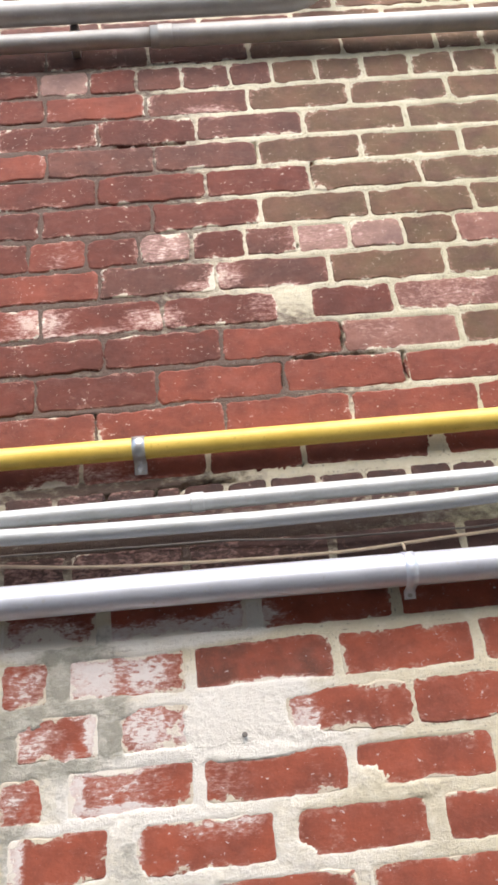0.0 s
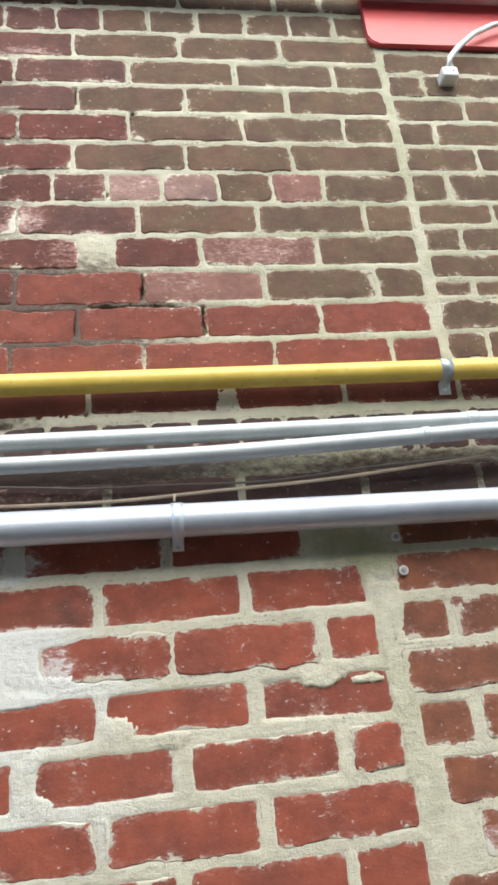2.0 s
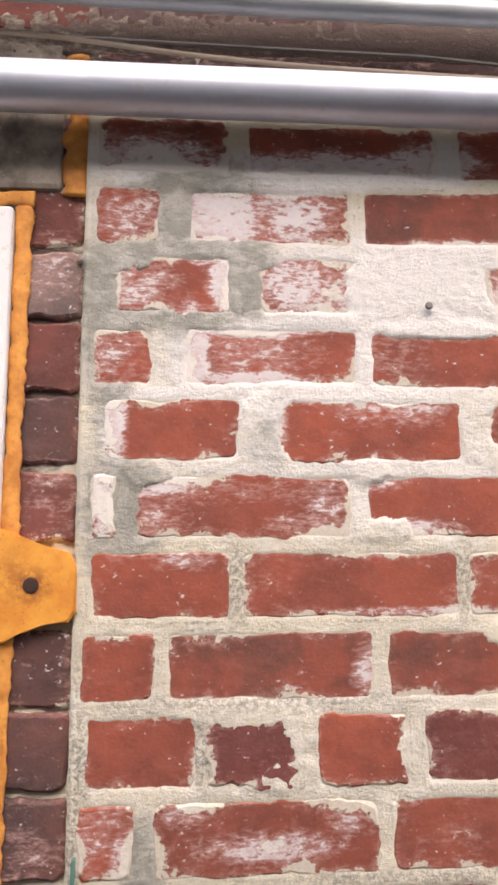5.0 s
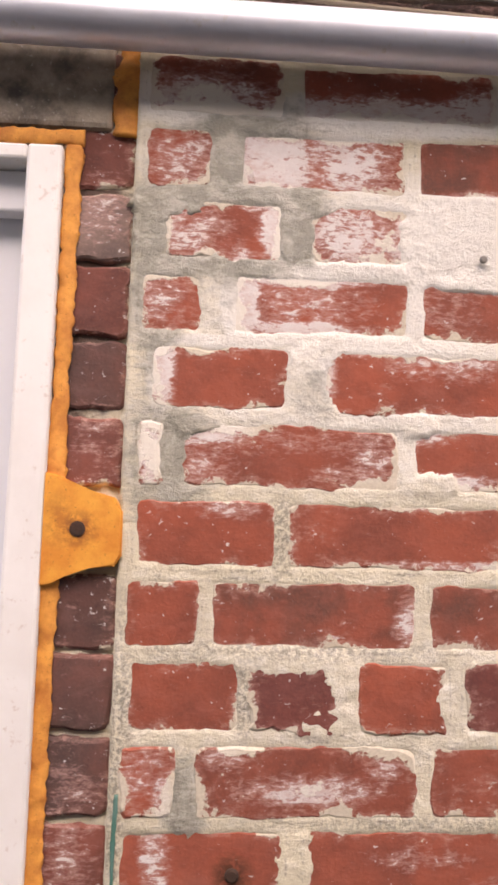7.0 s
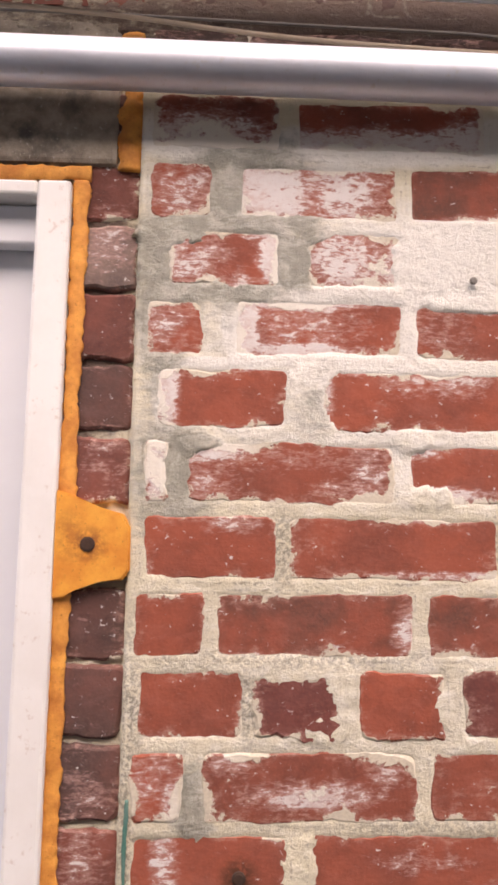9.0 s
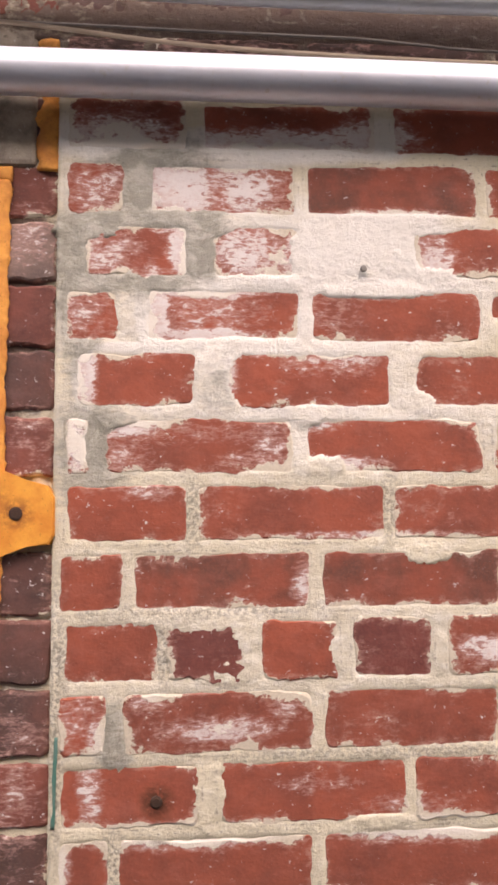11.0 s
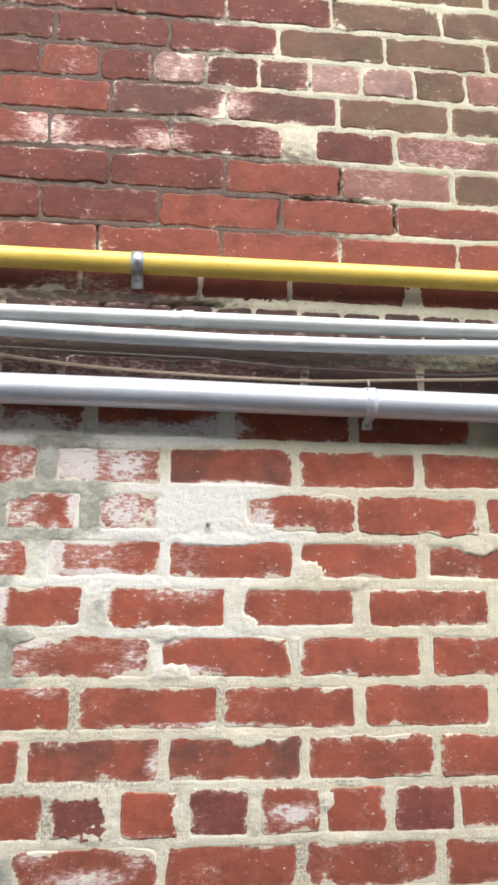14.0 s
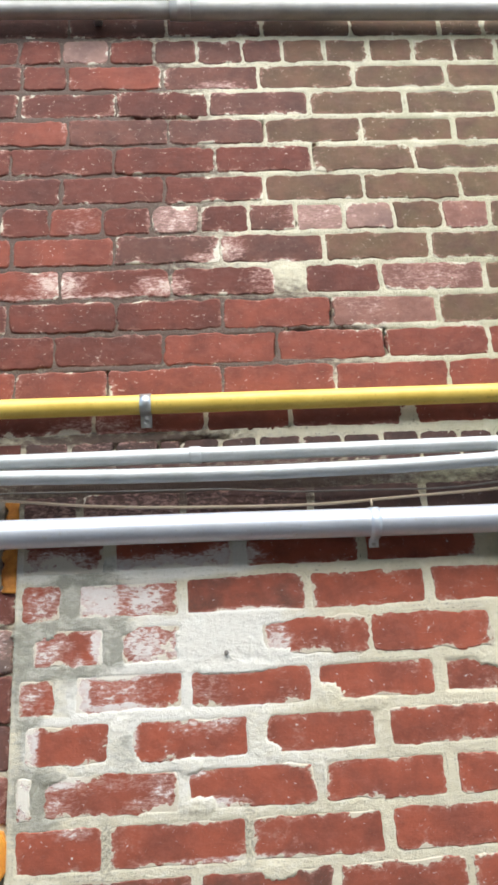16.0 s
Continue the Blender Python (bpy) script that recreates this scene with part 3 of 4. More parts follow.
def brick_mesh(length, height, ragged, seed):
    """A worn brick: uneven outline, rounded arris, faces to -y; its middle lies at the origin."""
    r = random.Random(seed)
    hx, hz = length / 2, height / 2
    loop = []
    for cx, cz, a0 in ((1, -1, -90), (1, 1, 0), (-1, 1, 90), (-1, -1, 180)):
        c = min(r.uniform(0.004, 0.013), hz * 0.4, hx * 0.4)
        for i in range(4):
            a = radians(a0 + 30 * i)
            loop.append((cx * (hx - c) + c * math.cos(a), cz * (hz - c) + c * math.sin(a), math.cos(a), math.sin(a)))
        nx, nz = (math.cos(radians(a0 + 90)), math.sin(radians(a0 + 90)))
        run_length = 2 * hz if abs(nx) > 0.5 else 2 * hx
        steps = max(3, int(run_length / 0.008))
        x, z = loop[-1][:2]
        dx, dz = -nz, nx
        for i in range(1, steps):
            q = i / steps * (run_length - 0.014)
            loop.append((x + dx * q, z + dz * q, nx, nz))
    order = sorted(loop, key=lambda p: math.atan2(p[1] / hz, p[0] / hx))
    off = Vector((seed * 3.7, seed * 1.3, 0))
    wob = [ragged * (1.3 * noise.noise(off + Vector((p[0] * 26, p[1] * 26, 0))) + 0.7 * noise.noise(off + Vector((p[0] * 120, p[1] * 120, 5)))) for p in order]
    tilt_x, tilt_z = r.gauss(0, 0.005), r.gauss(0, 0.01)
    bm = bmesh.new()
    edge = bm.verts.layers.float.new("edge")

    def ring(inset, depth, follow, jitter=0.0):
        out = []
        for p, w in zip(order, wob):
            x = p[0] * (hx - inset) / hx - p[2] * w * follow
            z = p[1] * (hz - inset) / hz - p[3] * w * follow
            v = bm.verts.new((x, depth + jitter * r.gauss(0, 1) + x * tilt_x + z * tilt_z, z))
            v[edge] = inset
            out.append(v)
        return out

    deep = min(0.016, hz * 0.6, hx * 0.6)
    rings = [ring(0.0, 0.03, 1), ring(0.0, 0.005, 1, 0.0003), ring(0.0012, 0.0017, 1, 0.0003), ring(0.0038, 0.0, 1), ring(deep, -0.0003, 0.2)]
    for a, b in zip(rings, rings[1:]):
        for i in range(len(a)):
            bm.faces.new((a[i], a[(i + 1) % len(a)], b[(i + 1) % len(a)], b[i]))
    bm.faces.new(rings[-1])
    return bm


# the bed of mortar, with lumps that run over the brick edges
LUMPS = [(0.062, 1.992, 0.062, 0.032), (-0.262, 2.005, 0.014, 0.014), (0.604, 2.085, 0.014, 0.03), (0.54, 1.95, 0.02, 0.008), (0.58, 1.93, 0.025, 0.007), (0.555, 1.835, 0.012, 0.03), (0.29, 1.5, 0.02, 0.006), (0.3, 1.36, 0.018, 0.01), (-0.114, 1.39, 0.017, 0.034), (-0.194, 2.06, 0.011, 0.03), (-0.122, 1.995, 0.013, 0.034), (-0.25, 2.012, 0.04, 0.012), (-0.2, 1.93, 0.018, 0.03), (-0.11, 1.84, 0.018, 0.03), (0.108, 1.84, 0.014, 0.03), (-0.214, 1.452, 0.012, 0.03)]
LUMPS += [(-0.005, 1.985, 0.014, 0.035), (-0.06, 1.954, 0.06, 0.007), (-0.1, 2.015, 0.02, 0.01)]
LUMPS += [(-0.077, 1.56, 0.015, 0.022), (-0.1, 1.517, 0.028, 0.011), (0.13, 1.645, 0.03, 0.01)]
LUMPS += [(0.22, 2.665, 0.026, 0.03), (0.15, 2.272, 0.55, 0.024), (0.55, 2.345, 0.12, 0.012), (0.2, 2.35, 0.14, 0.008), (0.42, 2.37, 0.02, 0.03), (0.57, 2.14, 0.04, 0.04), (0.63, 2, 0.018, 0.2), (-0.12, 1.57, 0.06, 0.012), (-0.08, 1.52, 0.02, 0.018), (0.515, 1.935, 0.03, 0.012), (0.131, 1.639, 0.022, 0.009), (-0.075, 1.556, 0.011, 0.022), (-0.098, 1.515, 0.022, 0.009), (0.14, 2.024, 0.06, 0.01), (0.083, 1.943, 0.06, 0.009), (-0, 1.799, 0.018, 0.012)]
LUMPS += [(0.015, 1.743, 0.026, 0.011), (-0.092, 1.868, 0.012, 0.014), (-0.091, 1.816, 0.013, 0.013), (0.125, 1.816, 0.018, 0.014), (0.123, 1.869, 0.012, 0.012), (0.233, 1.899, 0.022, 0.015), (0.145, 1.966, 0.03, 0.01), (0.14, 2.017, 0.035, 0.008), (-0.217, 1.796, 0.02, 0.014), (0.073, 1.359, 0.03, 0.008), (0.301, 1.878, 0.02, 0.01), (0.024, 1.536, 0.008, 0.02), (0.142, 1.534, 0.009, 0.02), (0.255, 1.557, 0.012, 0.012)]


def lump_weight(x, z):
    w = 0.0
    for lx, lz, rx, rz in LUMPS:
        d = ((x - lx) / rx) ** 2 + ((z - lz) / rz) ** 2
        if d < 2.2:
            d += 0.6 * noise.noise(Vector((x * 70, 9.1, z * 70))) + 0.7 * noise.noise(Vector((x * 190, 4.3, z * 190)))
            w = max(w, min(1.0, max(0.0, (1.55 - d) / 0.9)))
    return w


# joints high on the wall that have lost their mortar
OPEN_JOINTS = [(0.293, 2.954, 0.003, 0.028), (0.393, 2.526, 0.003, 0.026), (0.293, 2.596, 0.0025, 0.022), (0.202, 2.921, 0.05, 0.003), (0.185, 3.021, 0.003, 0.02), (0.179, 2.524, 0.003, 0.025), (0.292, 2.588, 0.003, 0.022), (0.392, 2.521, 0.003, 0.026), (0.273, 2.551, 0.07, 0.0028), (-0.291, 2.973, 0.05, 0.0028), (-0.019, 3.055, 0.07, 0.0025), (-0.178, 2.475, 0.05, 0.0025), (-0.237, 3.024, 0.003, 0.02), (0.256, 2.788, 0.04, 0.0025)]


def wash_weight(x, z):
    """How thickly the lime was washed over the wall."""
    best = 0.0
    for sx, sz, rx, rz, weight in WASH:
        best = max(best, weight * (1 - 0.45 * (((x - sx) / rx) ** 2 + ((z - sz) / rz) ** 2)))
    return min(best, 1.0)


def mortar_height(x, z):
    n = noise.noise(Vector((x * 42, 3.1, z * 60))) + 0.6 * noise.noise(Vector((x * 130, 7.7, z * 130)))
    fine = noise.noise(Vector((x * 320, 1.7, z * 320)))
    crack = 2.333 + 0.1 * max(0.0, x + 0.06) + 0.004 * noise.noise(Vector((x * 60, 0, 0)))
    if -0.16 < x < 0.2 and abs(z - crack) < 0.005:
        return 0.016
    for ox, oz, rx, rz in OPEN_JOINTS if z > 2.42 else ():
        if abs(x - ox) < rx and abs(z - oz + 0.002 * noise.noise(Vector((x * 50, 0, 3)))) < rz:
            return 0.015
    if x < -0.283 and z < 2.24:
        return 0.0125 - 0.003 * n
    if z < 2.24:
        wave = noise.noise(Vector((x * 19, 5.5, z * 24)))
        return 0.0001 - 0.0008 * n - 0.001 * wave - 0.0003 * fine - 0.001 * wash_weight(x, z)
    return 0.0004 + 0.0019 * min(1.0, max(0.0, (0.25 - x) / 0.35)) - 0.0009 * n - 0.0004 * fine


def mortar_mesh(x0, x1, z0, z1, step):
    xs, zs = np.arange(x0, x1 + step / 2, step), np.arange(z0, z1 + step / 2, step)
    # inset: metres inside the outline of a brick, below zero in the joints
    inset = np.full((len(zs), len(xs)), -0.012)
    for bx0, bx1, bz0, bz1, *_ in BRICKS:
        i0, i1 = np.searchsorted(xs, (bx0 - 0.012, bx1 + 0.012))
        j0, j1 = np.searchsorted(zs, (bz0 - 0.012, bz1 + 0.012))
        if i1 > i0 and j1 > j0:
            dx = np.minimum(xs[i0:i1] - bx0, bx1 - xs[i0:i1])[None, :]
            dz = np.minimum(zs[j0:j1] - bz0, bz1 - zs[j0:j1])[:, None]
            corner = 0.006 - np.hypot(np.minimum(dx - 0.006, 0), np.minimum(dz - 0.006, 0))
            d = np.where((dx < 0.006) & (dz < 0.006), corner, np.minimum(dx, dz))
            inset[j0:j1, i0:i1] = np.maximum(inset[j0:j1, i0:i1], d)
    verts, joint = [], []
    for j, zz in enumerate(zs):
        for i, xx in enumerate(xs):
            x, z, d = float(xx), float(zz), float(inset[j, i])
            h = mortar_height(x, z) + (0.45 if z < 2.24 else 0.6) * min(max(d - 0.0028, 0.0), 0.012)
            w = lump_weight(x, z)
            if w:
                grain = noise.noise(Vector((x * 90, 2.2, z * 110)))
                h = h * (1 - w) + w * (-0.0014 - 0.0007 * grain)
            verts.append((x, h, z))
            joint.append(d)
    w = len(xs)
    faces = [(j * w + i, j * w + i + 1, (j + 1) * w + i + 1, (j + 1) * w + i) for j in range(len(zs) - 1) for i in range(w - 1)]
    me = bpy.data.meshes.new("mortar")
    me.from_pydata(verts, [], faces)
    me.polygons.foreach_set("use_smooth", [True] * len(faces))
    me.attributes.new("joint", "FLOAT", "POINT").data.foreach_set("value", joint)
    me.materials.append(MORTAR)
    return me


# ---- door at the recess ----
door = thing("door_1", "white painted door frame with a pale recessed panel, sealed with orange foam", "door", kind="structure")
FRAME_R, FRAME_T = -0.354, 2.066
part("jamb", box(-0.389, FRAME_R, -0.006, 0.16, 0.0, FRAME_T, 0.004), WHITE, door)
part("jamb", box(OPEN_X0 + 0.004, OPEN_X0 + 0.045, -0.006, 0.16, 0.0, FRAME_T, 0.004), WHITE, door)
part("head", box(OPEN_X0 + 0.045, -0.389, -0.004, 0.16, FRAME_T - 0.016, FRAME_T, 0.003), WHITE, door)
part("door_leaf", box(OPEN_X0 + 0.046, -0.39, 0.045, 0.085, 0.01, FRAME_T - 0.018, 0.003), PANEL, door)
part("stop", box(OPEN_X0 + 0.046, -0.39, 0.02, 0.043, FRAME_T - 0.06, FRAME_T - 0.017, 0.003), PANEL, door)


def foam_bead(points, radius, seed, rough=0.28):
    """Sealant squeezed into a gap: an uneven, crusty bar, flatter towards the wall."""
    bm = bmesh.new()
    off = Vector((seed * 5.3, 0, 0))
    rings = []
    for a, b in zip(points, points[1:]):
        a, b = Vector(a), Vector(b)
        n = max(3, int((b - a).length / 0.0035))
        side = (b - a).normalized().cross(Vector((0, 1, 0)))
        for i in range(n + 1 if b == Vector(points[-1]) else n):
            q = a.lerp(b, i / n)
            ring = []
            for k in range(12):
                c = 2 * math.pi * k / 12
                d = side * math.cos(c) + Vector((0, -0.32, 0)) * math.sin(c)
                p = q + d * radius
                amount = 1 + rough * (0.6 * noise.noise(off + p * 13) + 1.2 * noise.noise(off + p * 45) + 1.1 * noise.noise(off + p * 110) + 0.9 * noise.noise(off + p * 300))
                ring.append(bm.verts.new(q + d * radius * amount))
            rings.append(ring)
    for u, v in zip(rings, rings[1:]):
        for k in range(12):
            bm.faces.new((u[k], u[(k + 1) % 12], v[(k + 1) % 12], v[k]))
    bm.faces.new(rings[0][::-1])
    bm.faces.new(rings[-1])
    return bm


seal = thing("foam_seal", "crumbly orange expanding foam bead round the white frame", "sealant")
part("bead", foam_bead([(-0.348, 0.004, 0.9), (-0.347, 0.004, 1.6), (-0.3445, 0.004, 2.07)], 0.0085, 3, 0.26), FOAM, seal, smooth=True)
part("bead", foam_bead([(-1.2, 0.004, 2.074), (-0.7, 0.004, 2.073), (-0.335, 0.004, 2.078)], 0.0085, 5, 0.26), FOAM, seal, smooth=True)
part("bead", foam_bead([(-0.296, 0.006, 2.083), (-0.294, 0.006, 2.13), (-0.293, 0.006, 2.24)], 0.0125, 9, 0.35), FOAM, seal, smooth=True)

lintel = part("lintel", box(-1.45, -0.308, 0.002, 0.3, 2.088, 2.255, 0.006), STONE)
tagged(lintel, "rough grey stone lintel with pale lime stains over the door", "lintel", kind="structure")


def anchor_plate():
    bm = bmesh.new()
    pts = [(-0.356, 1.745), (-0.34, 1.741), (-0.325, 1.732), (-0.289, 1.722), (-0.281, 1.709), (-0.2805, 1.668), (-0.287, 1.658), (-0.31, 1.656), (-0.333, 1.65), (-0.343, 1.64), (-0.356, 1.638)]
    front = [bm.verts.new((x, -0.004, z)) for x, z in pts]
    back = [bm.verts.new((x, 0.012, z)) for x, z in pts]
    bm.faces.new(front)
    bm.faces.new(back[::-1])
    for i in range(len(pts)):
        j = (i + 1) % len(pts)
        bm.faces.new((front[i], front[j], back[j], back[i]))
    bmesh.ops.bevel(bm, geom=[e for e in bm.edges if all(v.co.y < 0 for v in e.verts)], offset=0.002, segments=2, affect="EDGES")
    return bm


plate = part("anchor_plate", anchor_plate(), PLATE)
tagged(plate, "orange primed steel anchor plate with a rusty bolt hole", "plate")
# flat dark disc in place of the plate's hole
part("bolt", disc(-0.322, -0.0035, 1.692, 0.0075, 0.0018, 14), RUST, plate, "dark rusty disc standing in for the hole")


# ---- pipes ----
def run(x0, x1, y, zs, n=24):
    """Points of a pipe between x0 and x1; zs gives (x, z) knots."""
    out = []
    for i in range(n + 1):
        x = x0 + (x1 - x0) * i / n
        out.append((x, y, float(np.interp(x, [k[0] for k in zs], [k[1] for k in zs]))))
    return out


def sleeve(x, y, z, r, length, slope=0.0):
    h = length / 2
    return tube([(x - h, y, z - h * slope), (x - h + 0.002, y, z - h * slope), (x + h - 0.002, y, z + h * slope), (x + h, y, z + h * slope)], [r * 0.97, r, r, r * 0.97], 28)


def strap(x, y, z, r, width, tab, up=False):
    """A bent metal strap round the front of a pipe, with a tab on the wall."""
    bm = bmesh.new()
    s = 1 if up else -1
    prof = [(y * 0.15, z - s * (r + 0.003))]
    for i in range(15):
        a = math.pi * i / 14
        prof.append((y - (r + 0.0016) * math.sin(a), z - s * (r + 0.0016) * math.cos(a)))
    prof += [(y * 0.6, z + s * (r + 0.004)), (y * 0.5, z + s * (r + tab))]
    rows = []
    for off in (0.0, 0.0016):
        rows.append([[bm.verts.new((x + w, p[0] + off, p[1])) for p in prof] for w in (-width / 2, width / 2)])
    for k in range(len(prof) - 1):
        for lay in rows:
            bm.faces.new((lay[0][k], lay[0][k + 1], lay[1][k + 1], lay[1][k]))
        for side in (0, 1):
            bm.faces.new((rows[0][side][k], rows[0][side][k + 1], rows[1][side][k + 1], rows[1][side][k]))
    for k in (0, len(prof) - 1):
        bm.faces.new((rows[0][0][k], rows[0][1][k], rows[1][1][k], rows[1][0][k]))
    return bm


YZ = [(-1.6, 2.402), (0.4, 2.401), (2.5, 2.400)]
gas = thing("gas_pipe", "yellow painted steel gas pipe strapped along the brick wall", "pipe")
part("pipe", tube(run(-1.6, 2.5, -0.0255, YZ), 0.0175), YELLOW, gas, smooth=True)
for x in (-0.061, 0.783, 1.6, -0.9):
    s = part("strap", strap(x, -0.0255, 2.4015, 0.0175, 0.02, 0.022), STEEL, gas, "grey zinc pipe strap", True)
    part("screw", disc(x, -0.0125, 2.3715, 0.0052, 0.003, 14), STEEL, s)

C1 = [(-1.6, 2.292), (-0.3, 2.297), (0.4, 2.298), (0.8, 2.3), (2.5, 2.31)]
cond = thing("conduit", "pale grey metal conduit with a coupling along the brick wall", "conduit", group="conduits along the wall")
part("pipe", tube(run(-1.6, 2.5, -0.045, C1, 60), 0.0132), PIPE_GREY, cond, smooth=True)
part("coupling", sleeve(0.025, -0.045, 2.2975, 0.0152, 0.02), PIPE_GREY, cond, smooth=True)
part("coupling", sleeve(0.8, -0.045, 2.3, 0.0152, 0.02), PIPE_GREY, cond, smooth=True)
C2 = [(-1.6, 2.29), (-0.29, 2.267), (-0.1, 2.262), (0.12, 2.259), (0.37, 2.261), (0.55, 2.267), (0.8, 2.277), (1.1, 2.283), (2.5, 2.285)]
cond2 = thing("conduit", "pale grey metal conduit that bends up towards the one above", "conduit", group="conduits along the wall")
part("pipe", tube(run(-1.6, 2.5, -0.055, C2, 60), 0.0125), PIPE_GREY, cond2, smooth=True)

BZ = [(-1.6, 2.181), (0.0, 2.1725), (0.4, 2.167), (2.5, 2.146)]
big = thing("large_conduit", "thick bright galvanised steel pipe clamped under the thinner conduits", "pipe")
part("pipe", tube(run(-1.6, 2.5, -0.038, BZ), 0.0243), PIPE_WHITE, big, smooth=True)
for x in (0.325, 1.4, -1.1):
    s = part("strap", strap(x, -0.038, 2.168, 0.0243, 0.017, 0.016), PIPE_WHITE, big, "galvanised pipe strap", True)
    part("screw", disc(x, -0.0185, 2.134, 0.004, 0.003, 12), STEEL, s)

part("coupling", sleeve(0.715, -0.055, 2.2736, 0.0142, 0.012, 0.04), PIPE_GREY, cond2, smooth=True)
part("coupling", sleeve(-0.6, -0.055, 2.2725, 0.0142, 0.012, -0.02), PIPE_GREY, cond2, smooth=True)
TZ = [(-1.6, 3.31), (0.0, 3.306), (2.5, 3.298)]
top = thing("upper_conduit", "dull grey metal conduit with a coupling high on the wall", "conduit")
part("pipe", tube(run(0.0, 2.5, -0.035, TZ), 0.021), PIPE_DULL, top, smooth=True)
part("pipe", tube(run(-1.6, 0.0, -0.035, TZ), 0.018), PIPE_DULL, top, smooth=True)
part("coupling", sleeve(0.03, -0.035, 3.306, 0.0225, 0.03), PIPE_DULL, top, smooth=True)

bent = thing("bent_conduit", "grey metal conduit that turns up the wall above another", "conduit")
arc = [(0.28 + 0.09 * math.sin(a), -0.058, 3.362 + 0.09 - 0.09 * math.cos(a)) for a in [math.pi / 2 * i / 10 for i in range(11)]]
part("pipe", tube([(-1.6, -0.058, 3.366), (-0.6, -0.058, 3.364)] + arc + [(0.37, -0.058, 4.6)], 0.0235), PIPE_DULL, bent, smooth=True)
part("hanger", box(-0.165, -0.148, -0.034, 0.012, 3.3, 3.37, 0.002), STEEL, bent)


# ---- small things on the wall ----
def smooth_run(knots, y, n=90):
    """A slack line through the knots (x, z)."""
    xs = [k[0] for k in knots]
    raw = [(x, float(np.interp(x, xs, [k[1] for k in knots]))) for x in np.linspace(xs[0], xs[-1], n)]
    return [(raw[i][0], y, sum(raw[min(max(i + j, 0), n - 1)][1] for j in (-2, -1, 0, 1, 2)) / 5) for i in range(n)]


TAN = [(-1.6, 2.32), (-0.6, 2.252), (-0.3, 2.235), (-0.21, 2.223), (-0.1, 2.214), (0.08, 2.207), (0.25, 2.204), (0.32, 2.209), (0.43, 2.214), (0.55, 2.219), (0.65, 2.228), (0.8, 2.242), (1.3, 2.29), (2.5, 2.3)]
tan = part("cable", tube(smooth_run(TAN, -0.03, 160), 0.0026, 10), CABLE_TAN, smooth=True)
tagged(tan, "thin tan cable slung over the thick galvanised pipe", "cable")
THIN = [(-1.6, 2.26), (-0.3, 2.252), (-0.1, 2.247), (0.1, 2.244), (0.165, 2.234), (0.34, 2.232), (0.48, 2.228), (0.56, 2.237), (0.64, 2.245), (0.81, 2.252), (1.3, 2.262), (2.5, 2.27)]
thin = part("wire", tube(smooth_run(THIN, -0.009, 160), 0.0017, 8), CABLE_DARK, smooth=True)
tagged(thin, "thin grey wire sagging along the brickwork", "wire")
part("cable_tie", tube([(0.322, -0.05, 2.194), (0.323, -0.044, 2.203), (0.325, -0.03, 2.209)], 0.002, 8), CABLE_TAN, tan, smooth=True)


def wall_screw(x, z):
    """A screw head on a pale washer."""
    ob = part("screw", disc(x, -0.0045, z, 0.0042, 0.003, 14), STEEL)
    part("washer", disc(x, -0.003, z, 0.0075, 0.0022, 20, 0.1), WHITE, ob, "white plastic washer")
    return tagged(ob, "zinc screw with a white washer in the mortar", "screw", "screws in the wall")


wall_screw(0.66, 2.078)
wall_screw(0.657, 2.13)
nail = part("nail", disc(-0.17, 0.001, 1.386, 0.0065, 0.005, 12), RUST)
tagged(nail, "rusty nail head sunk in a brick", "nail")
peg = part("wall_plug", disc(0.065, -0.0045, 1.968, 0.004, 0.003, 10), CABLE_DARK)
tagged(peg, "grey plug stub in the mortar patch", "plug")
drip = part("paint_drip", foam_bead([(-0.2785, -0.0012, 1.362), (-0.2768, -0.0014, 1.385), (-0.2775, -0.0012, 1.41), (-0.276, -0.0004, 1.455)], 0.0019, 21, 0.35), TEAL, smooth=True)
tagged(drip, "dried teal paint drip in the upright joint", "paint")


def rounded_sheet(x0, x1, z0, z1, y0, y1, r):
    bm = bmesh.new()
    pts = []
    for cx, cz, a0 in ((x1 - r, z0 + r, -90), (x1 - r, z1 - r, 0), (x0 + r, z1 - r, 90), (x0 + r, z0 + r, 180)):
        pts += [(cx + r * math.cos(radians(a0 + 15 * i)), cz + r * math.sin(radians(a0 + 15 * i))) for i in range(7)]
    front = [bm.verts.new((x, y0, z)) for x, z in pts]
    back = [bm.verts.new((x, y1, z)) for x, z in pts]
    bm.faces.new(front)
    bm.faces.new(back[::-1])
    for i in range(len(pts)):
        j = (i + 1) % len(pts)
        bm.faces.new((front[i], front[j], back[j], back[i]))
    bmesh.ops.bevel(bm, geom=[e for e in bm.edges if all(abs(v.co.y - y0) < 1e-5 for v in e.verts)], offset=0.003, segments=2, affect="EDGES")
    return bm


sign = part("red_panel", rounded_sheet(0.788, 1.5, 3.172, 3.75, -0.012, 0.004, 0.022), SIGN_RED)
tagged(sign, "red painted metal panel with rounded corners on the wall", "panel")
clip = thing("cable_clip", "small white plastic cable clip on the bricks", "clip")
part("body", box(0.922, 0.956, -0.03, 0.004, 3.066, 3.092, 0.005, 3), WHITE, clip)
part("nail", disc(0.945, -0.03, 3.08, 0.003, 0.002, 10), STEEL, clip)
loop = part("white_cable", tube([(0.94, -0.018, 3.092), (0.95, -0.022, 3.125), (0.97, -0.026, 3.148), (1.012, -0.03, 3.185), (1.06, -0.03, 3.213), (1.15, -0.03, 3.24), (1.5, -0.03, 3.26)], 0.006, 12), WHITE, smooth=True)
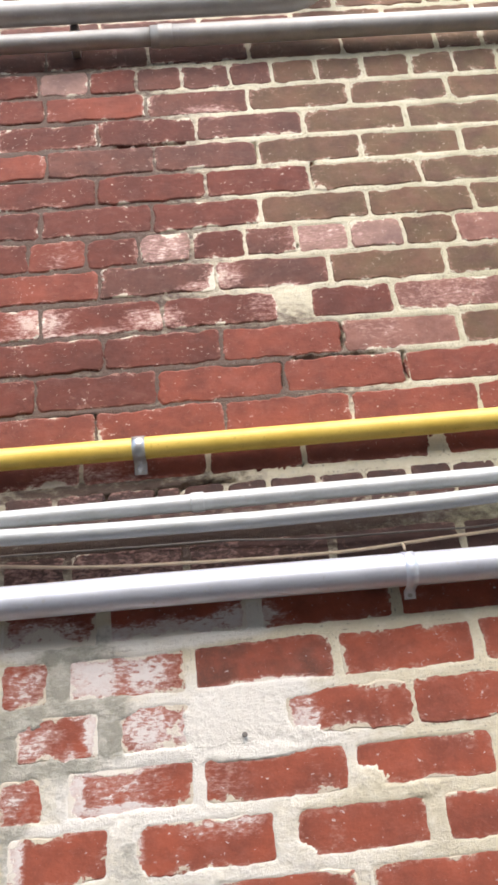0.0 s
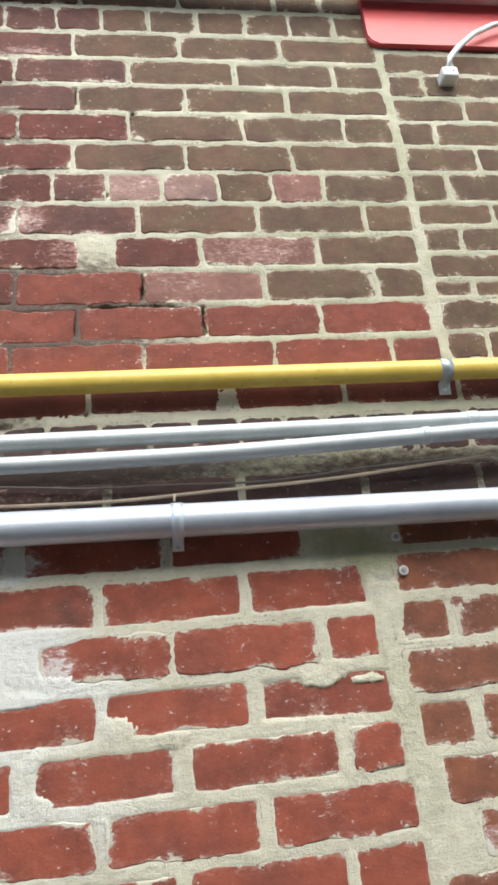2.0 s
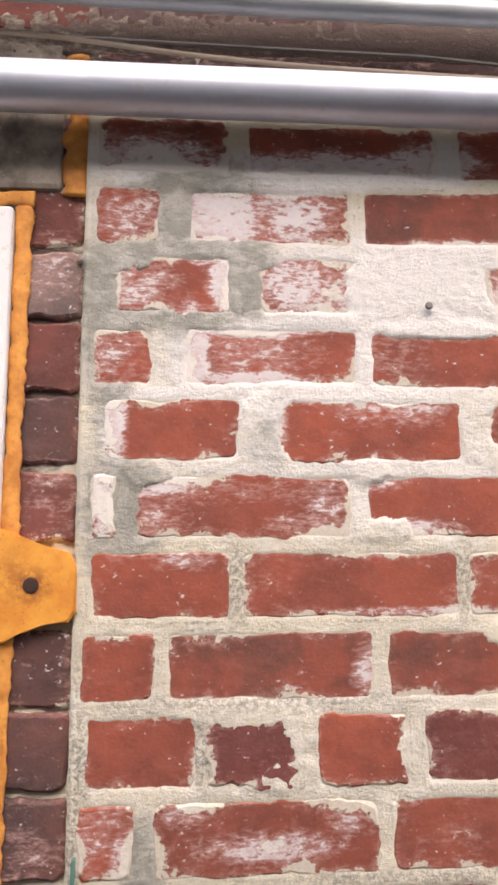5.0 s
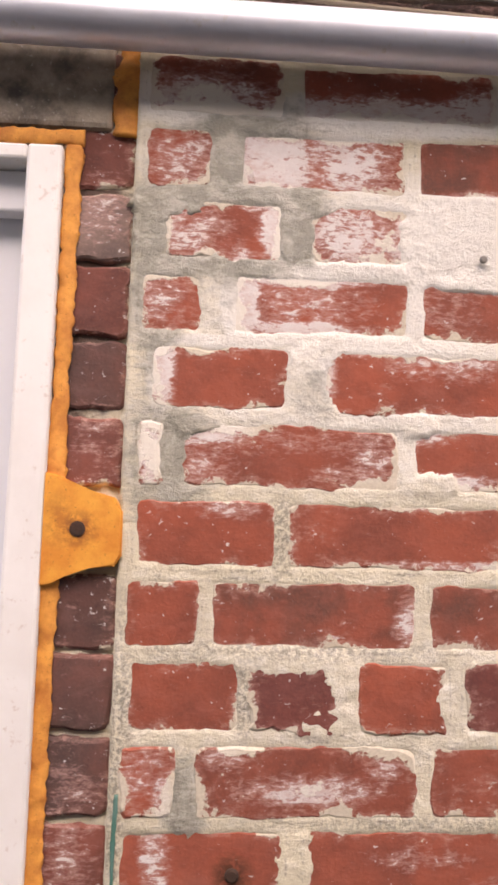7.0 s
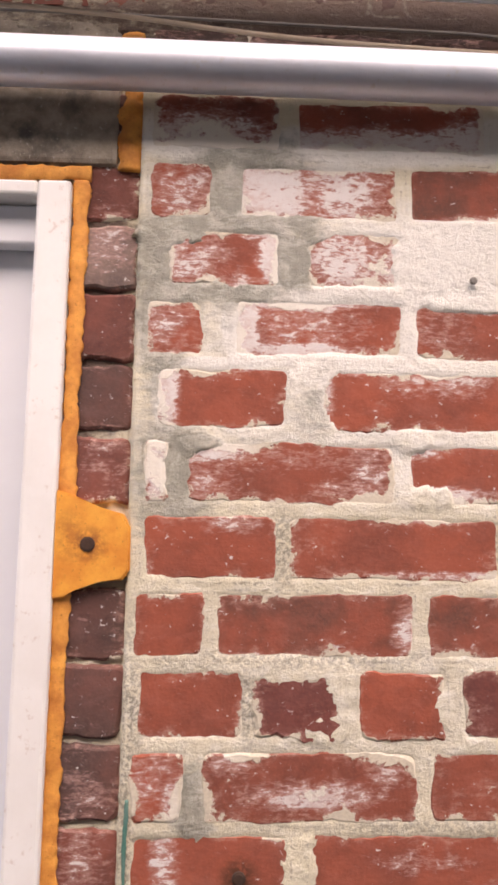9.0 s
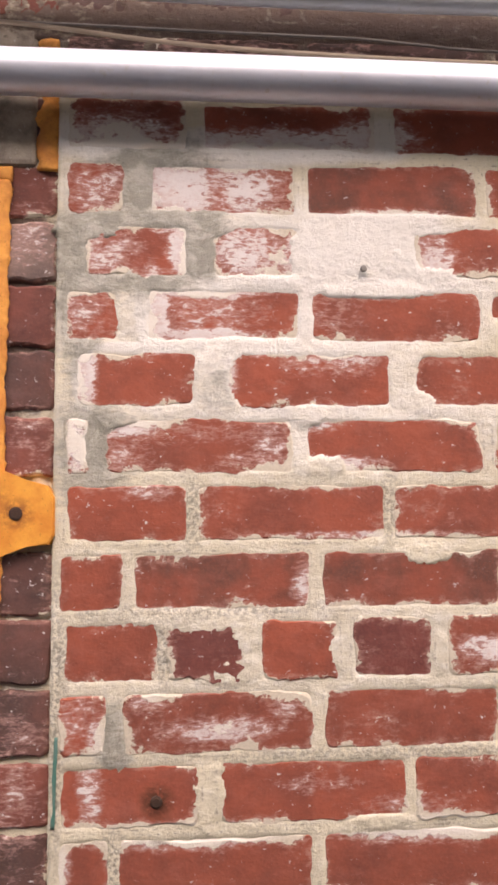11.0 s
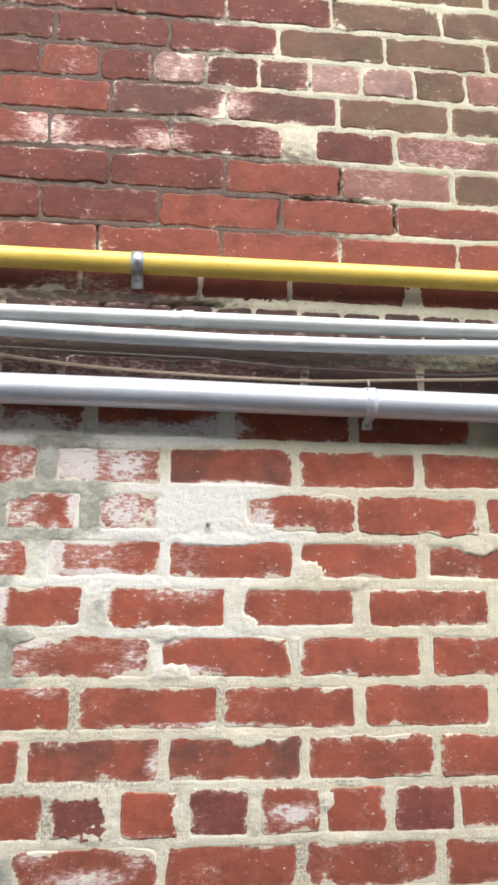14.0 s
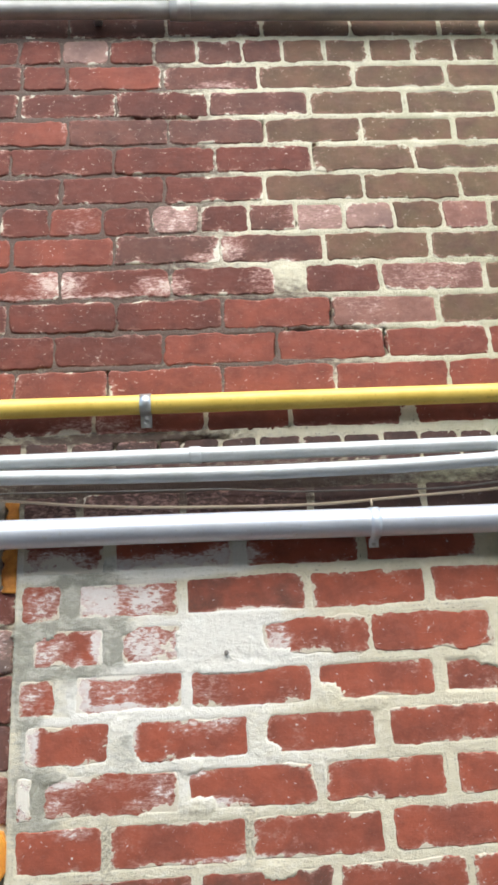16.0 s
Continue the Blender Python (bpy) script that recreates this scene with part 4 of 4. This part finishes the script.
tagged(loop, "white cable curving across the red panel", "cable")


# ---- bricks and mortar, last ----
pier = thing("wall_pier", "browner brick wall section past an upright mortar joint", "wall", (0.64, 0, 0), kind="structure")

for n, (x0, x1, z0, z1, material, ragged) in enumerate(BRICKS):
    ob = part("brick", brick_mesh(x1 - x0, z1 - z0, ragged, n), material, pier if n >= SEEN else wall)
    ob.location = ((x0 + x1) / 2 - (0.64 if n >= SEEN else 0), rng.gauss(0, 0.0006), (z0 + z1) / 2 + rng.gauss(0, 0.0007))
    ob.rotation_euler = (0, radians(rng.gauss(0, 0.3)), 0)
for k in range(-6, 9):
    if k != 2:
        tone = {7: SOOTY_RED, 6: SOOTY_PALE, 5: SOOTY_RED, 3: SOOTY_RED, -2: SOOTY_RED}.get(k, SOOTY)
        ob = part("brick", brick_mesh(0.074, LOW - 0.006, 0.0035, 900 + k), tone, wall)
        ob.location = (-0.3205, 0.007 + rng.gauss(0, 0.001), low_z(k) + LOW / 2)
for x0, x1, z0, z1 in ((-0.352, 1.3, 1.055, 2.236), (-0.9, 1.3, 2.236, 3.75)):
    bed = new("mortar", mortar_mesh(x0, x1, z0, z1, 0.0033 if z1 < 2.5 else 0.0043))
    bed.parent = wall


def brick_field(areas):
    """The wall out of sight: plain courses as boxes in one mesh."""
    verts, faces = [], []
    for x0, x1, z0, z1 in areas:
        row, zz = 0, z0
        while zz + 0.06 < z1:
            x = x0 - 0.105 * (row % 2)
            while x < x1:
                a, b = max(x, x0) + 0.004, min(x + 0.21, x1) - 0.004
                if b - a > 0.03:
                    i = len(verts)
                    verts += [(px, py, pz) for py in (0.0, 0.03) for px, pz in ((a, zz + 0.004), (b, zz + 0.004), (b, zz + 0.067), (a, zz + 0.067))]
                    faces += [(i, i + 1, i + 2, i + 3), (i, i + 4, i + 5, i + 1), (i + 1, i + 5, i + 6, i + 2), (i + 2, i + 6, i + 7, i + 3), (i + 3, i + 7, i + 4, i)]
                x += 0.21
            zz += 0.071
            row += 1
    for a, b, za, zb in REST:
        i = len(verts)
        verts += [(px, py, pz) for py in (0.0, 0.03) for px, pz in ((a, za), (b, za), (b, zb), (a, zb))]
        faces += [(i, i + 1, i + 2, i + 3), (i, i + 4, i + 5, i + 1), (i + 1, i + 5, i + 6, i + 2), (i + 2, i + 6, i + 7, i + 3), (i + 3, i + 7, i + 4, i)]
    me = bpy.data.meshes.new("brick_field")
    me.from_pydata(verts, [], faces)
    me.materials.append(PLAIN)
    return me


field = new("brick_field", brick_field([(-0.352, 1.3, 0.0, 1.05), (1.305, 4.0, 0.0, 5.0), (-4.0, -1.285, 0.0, 2.236), (-4.0, -0.905, 2.26, 5.0), (-0.9, 1.3, 3.76, 5.0)]))
field.parent = wall
tagged(field, kind="stuff")
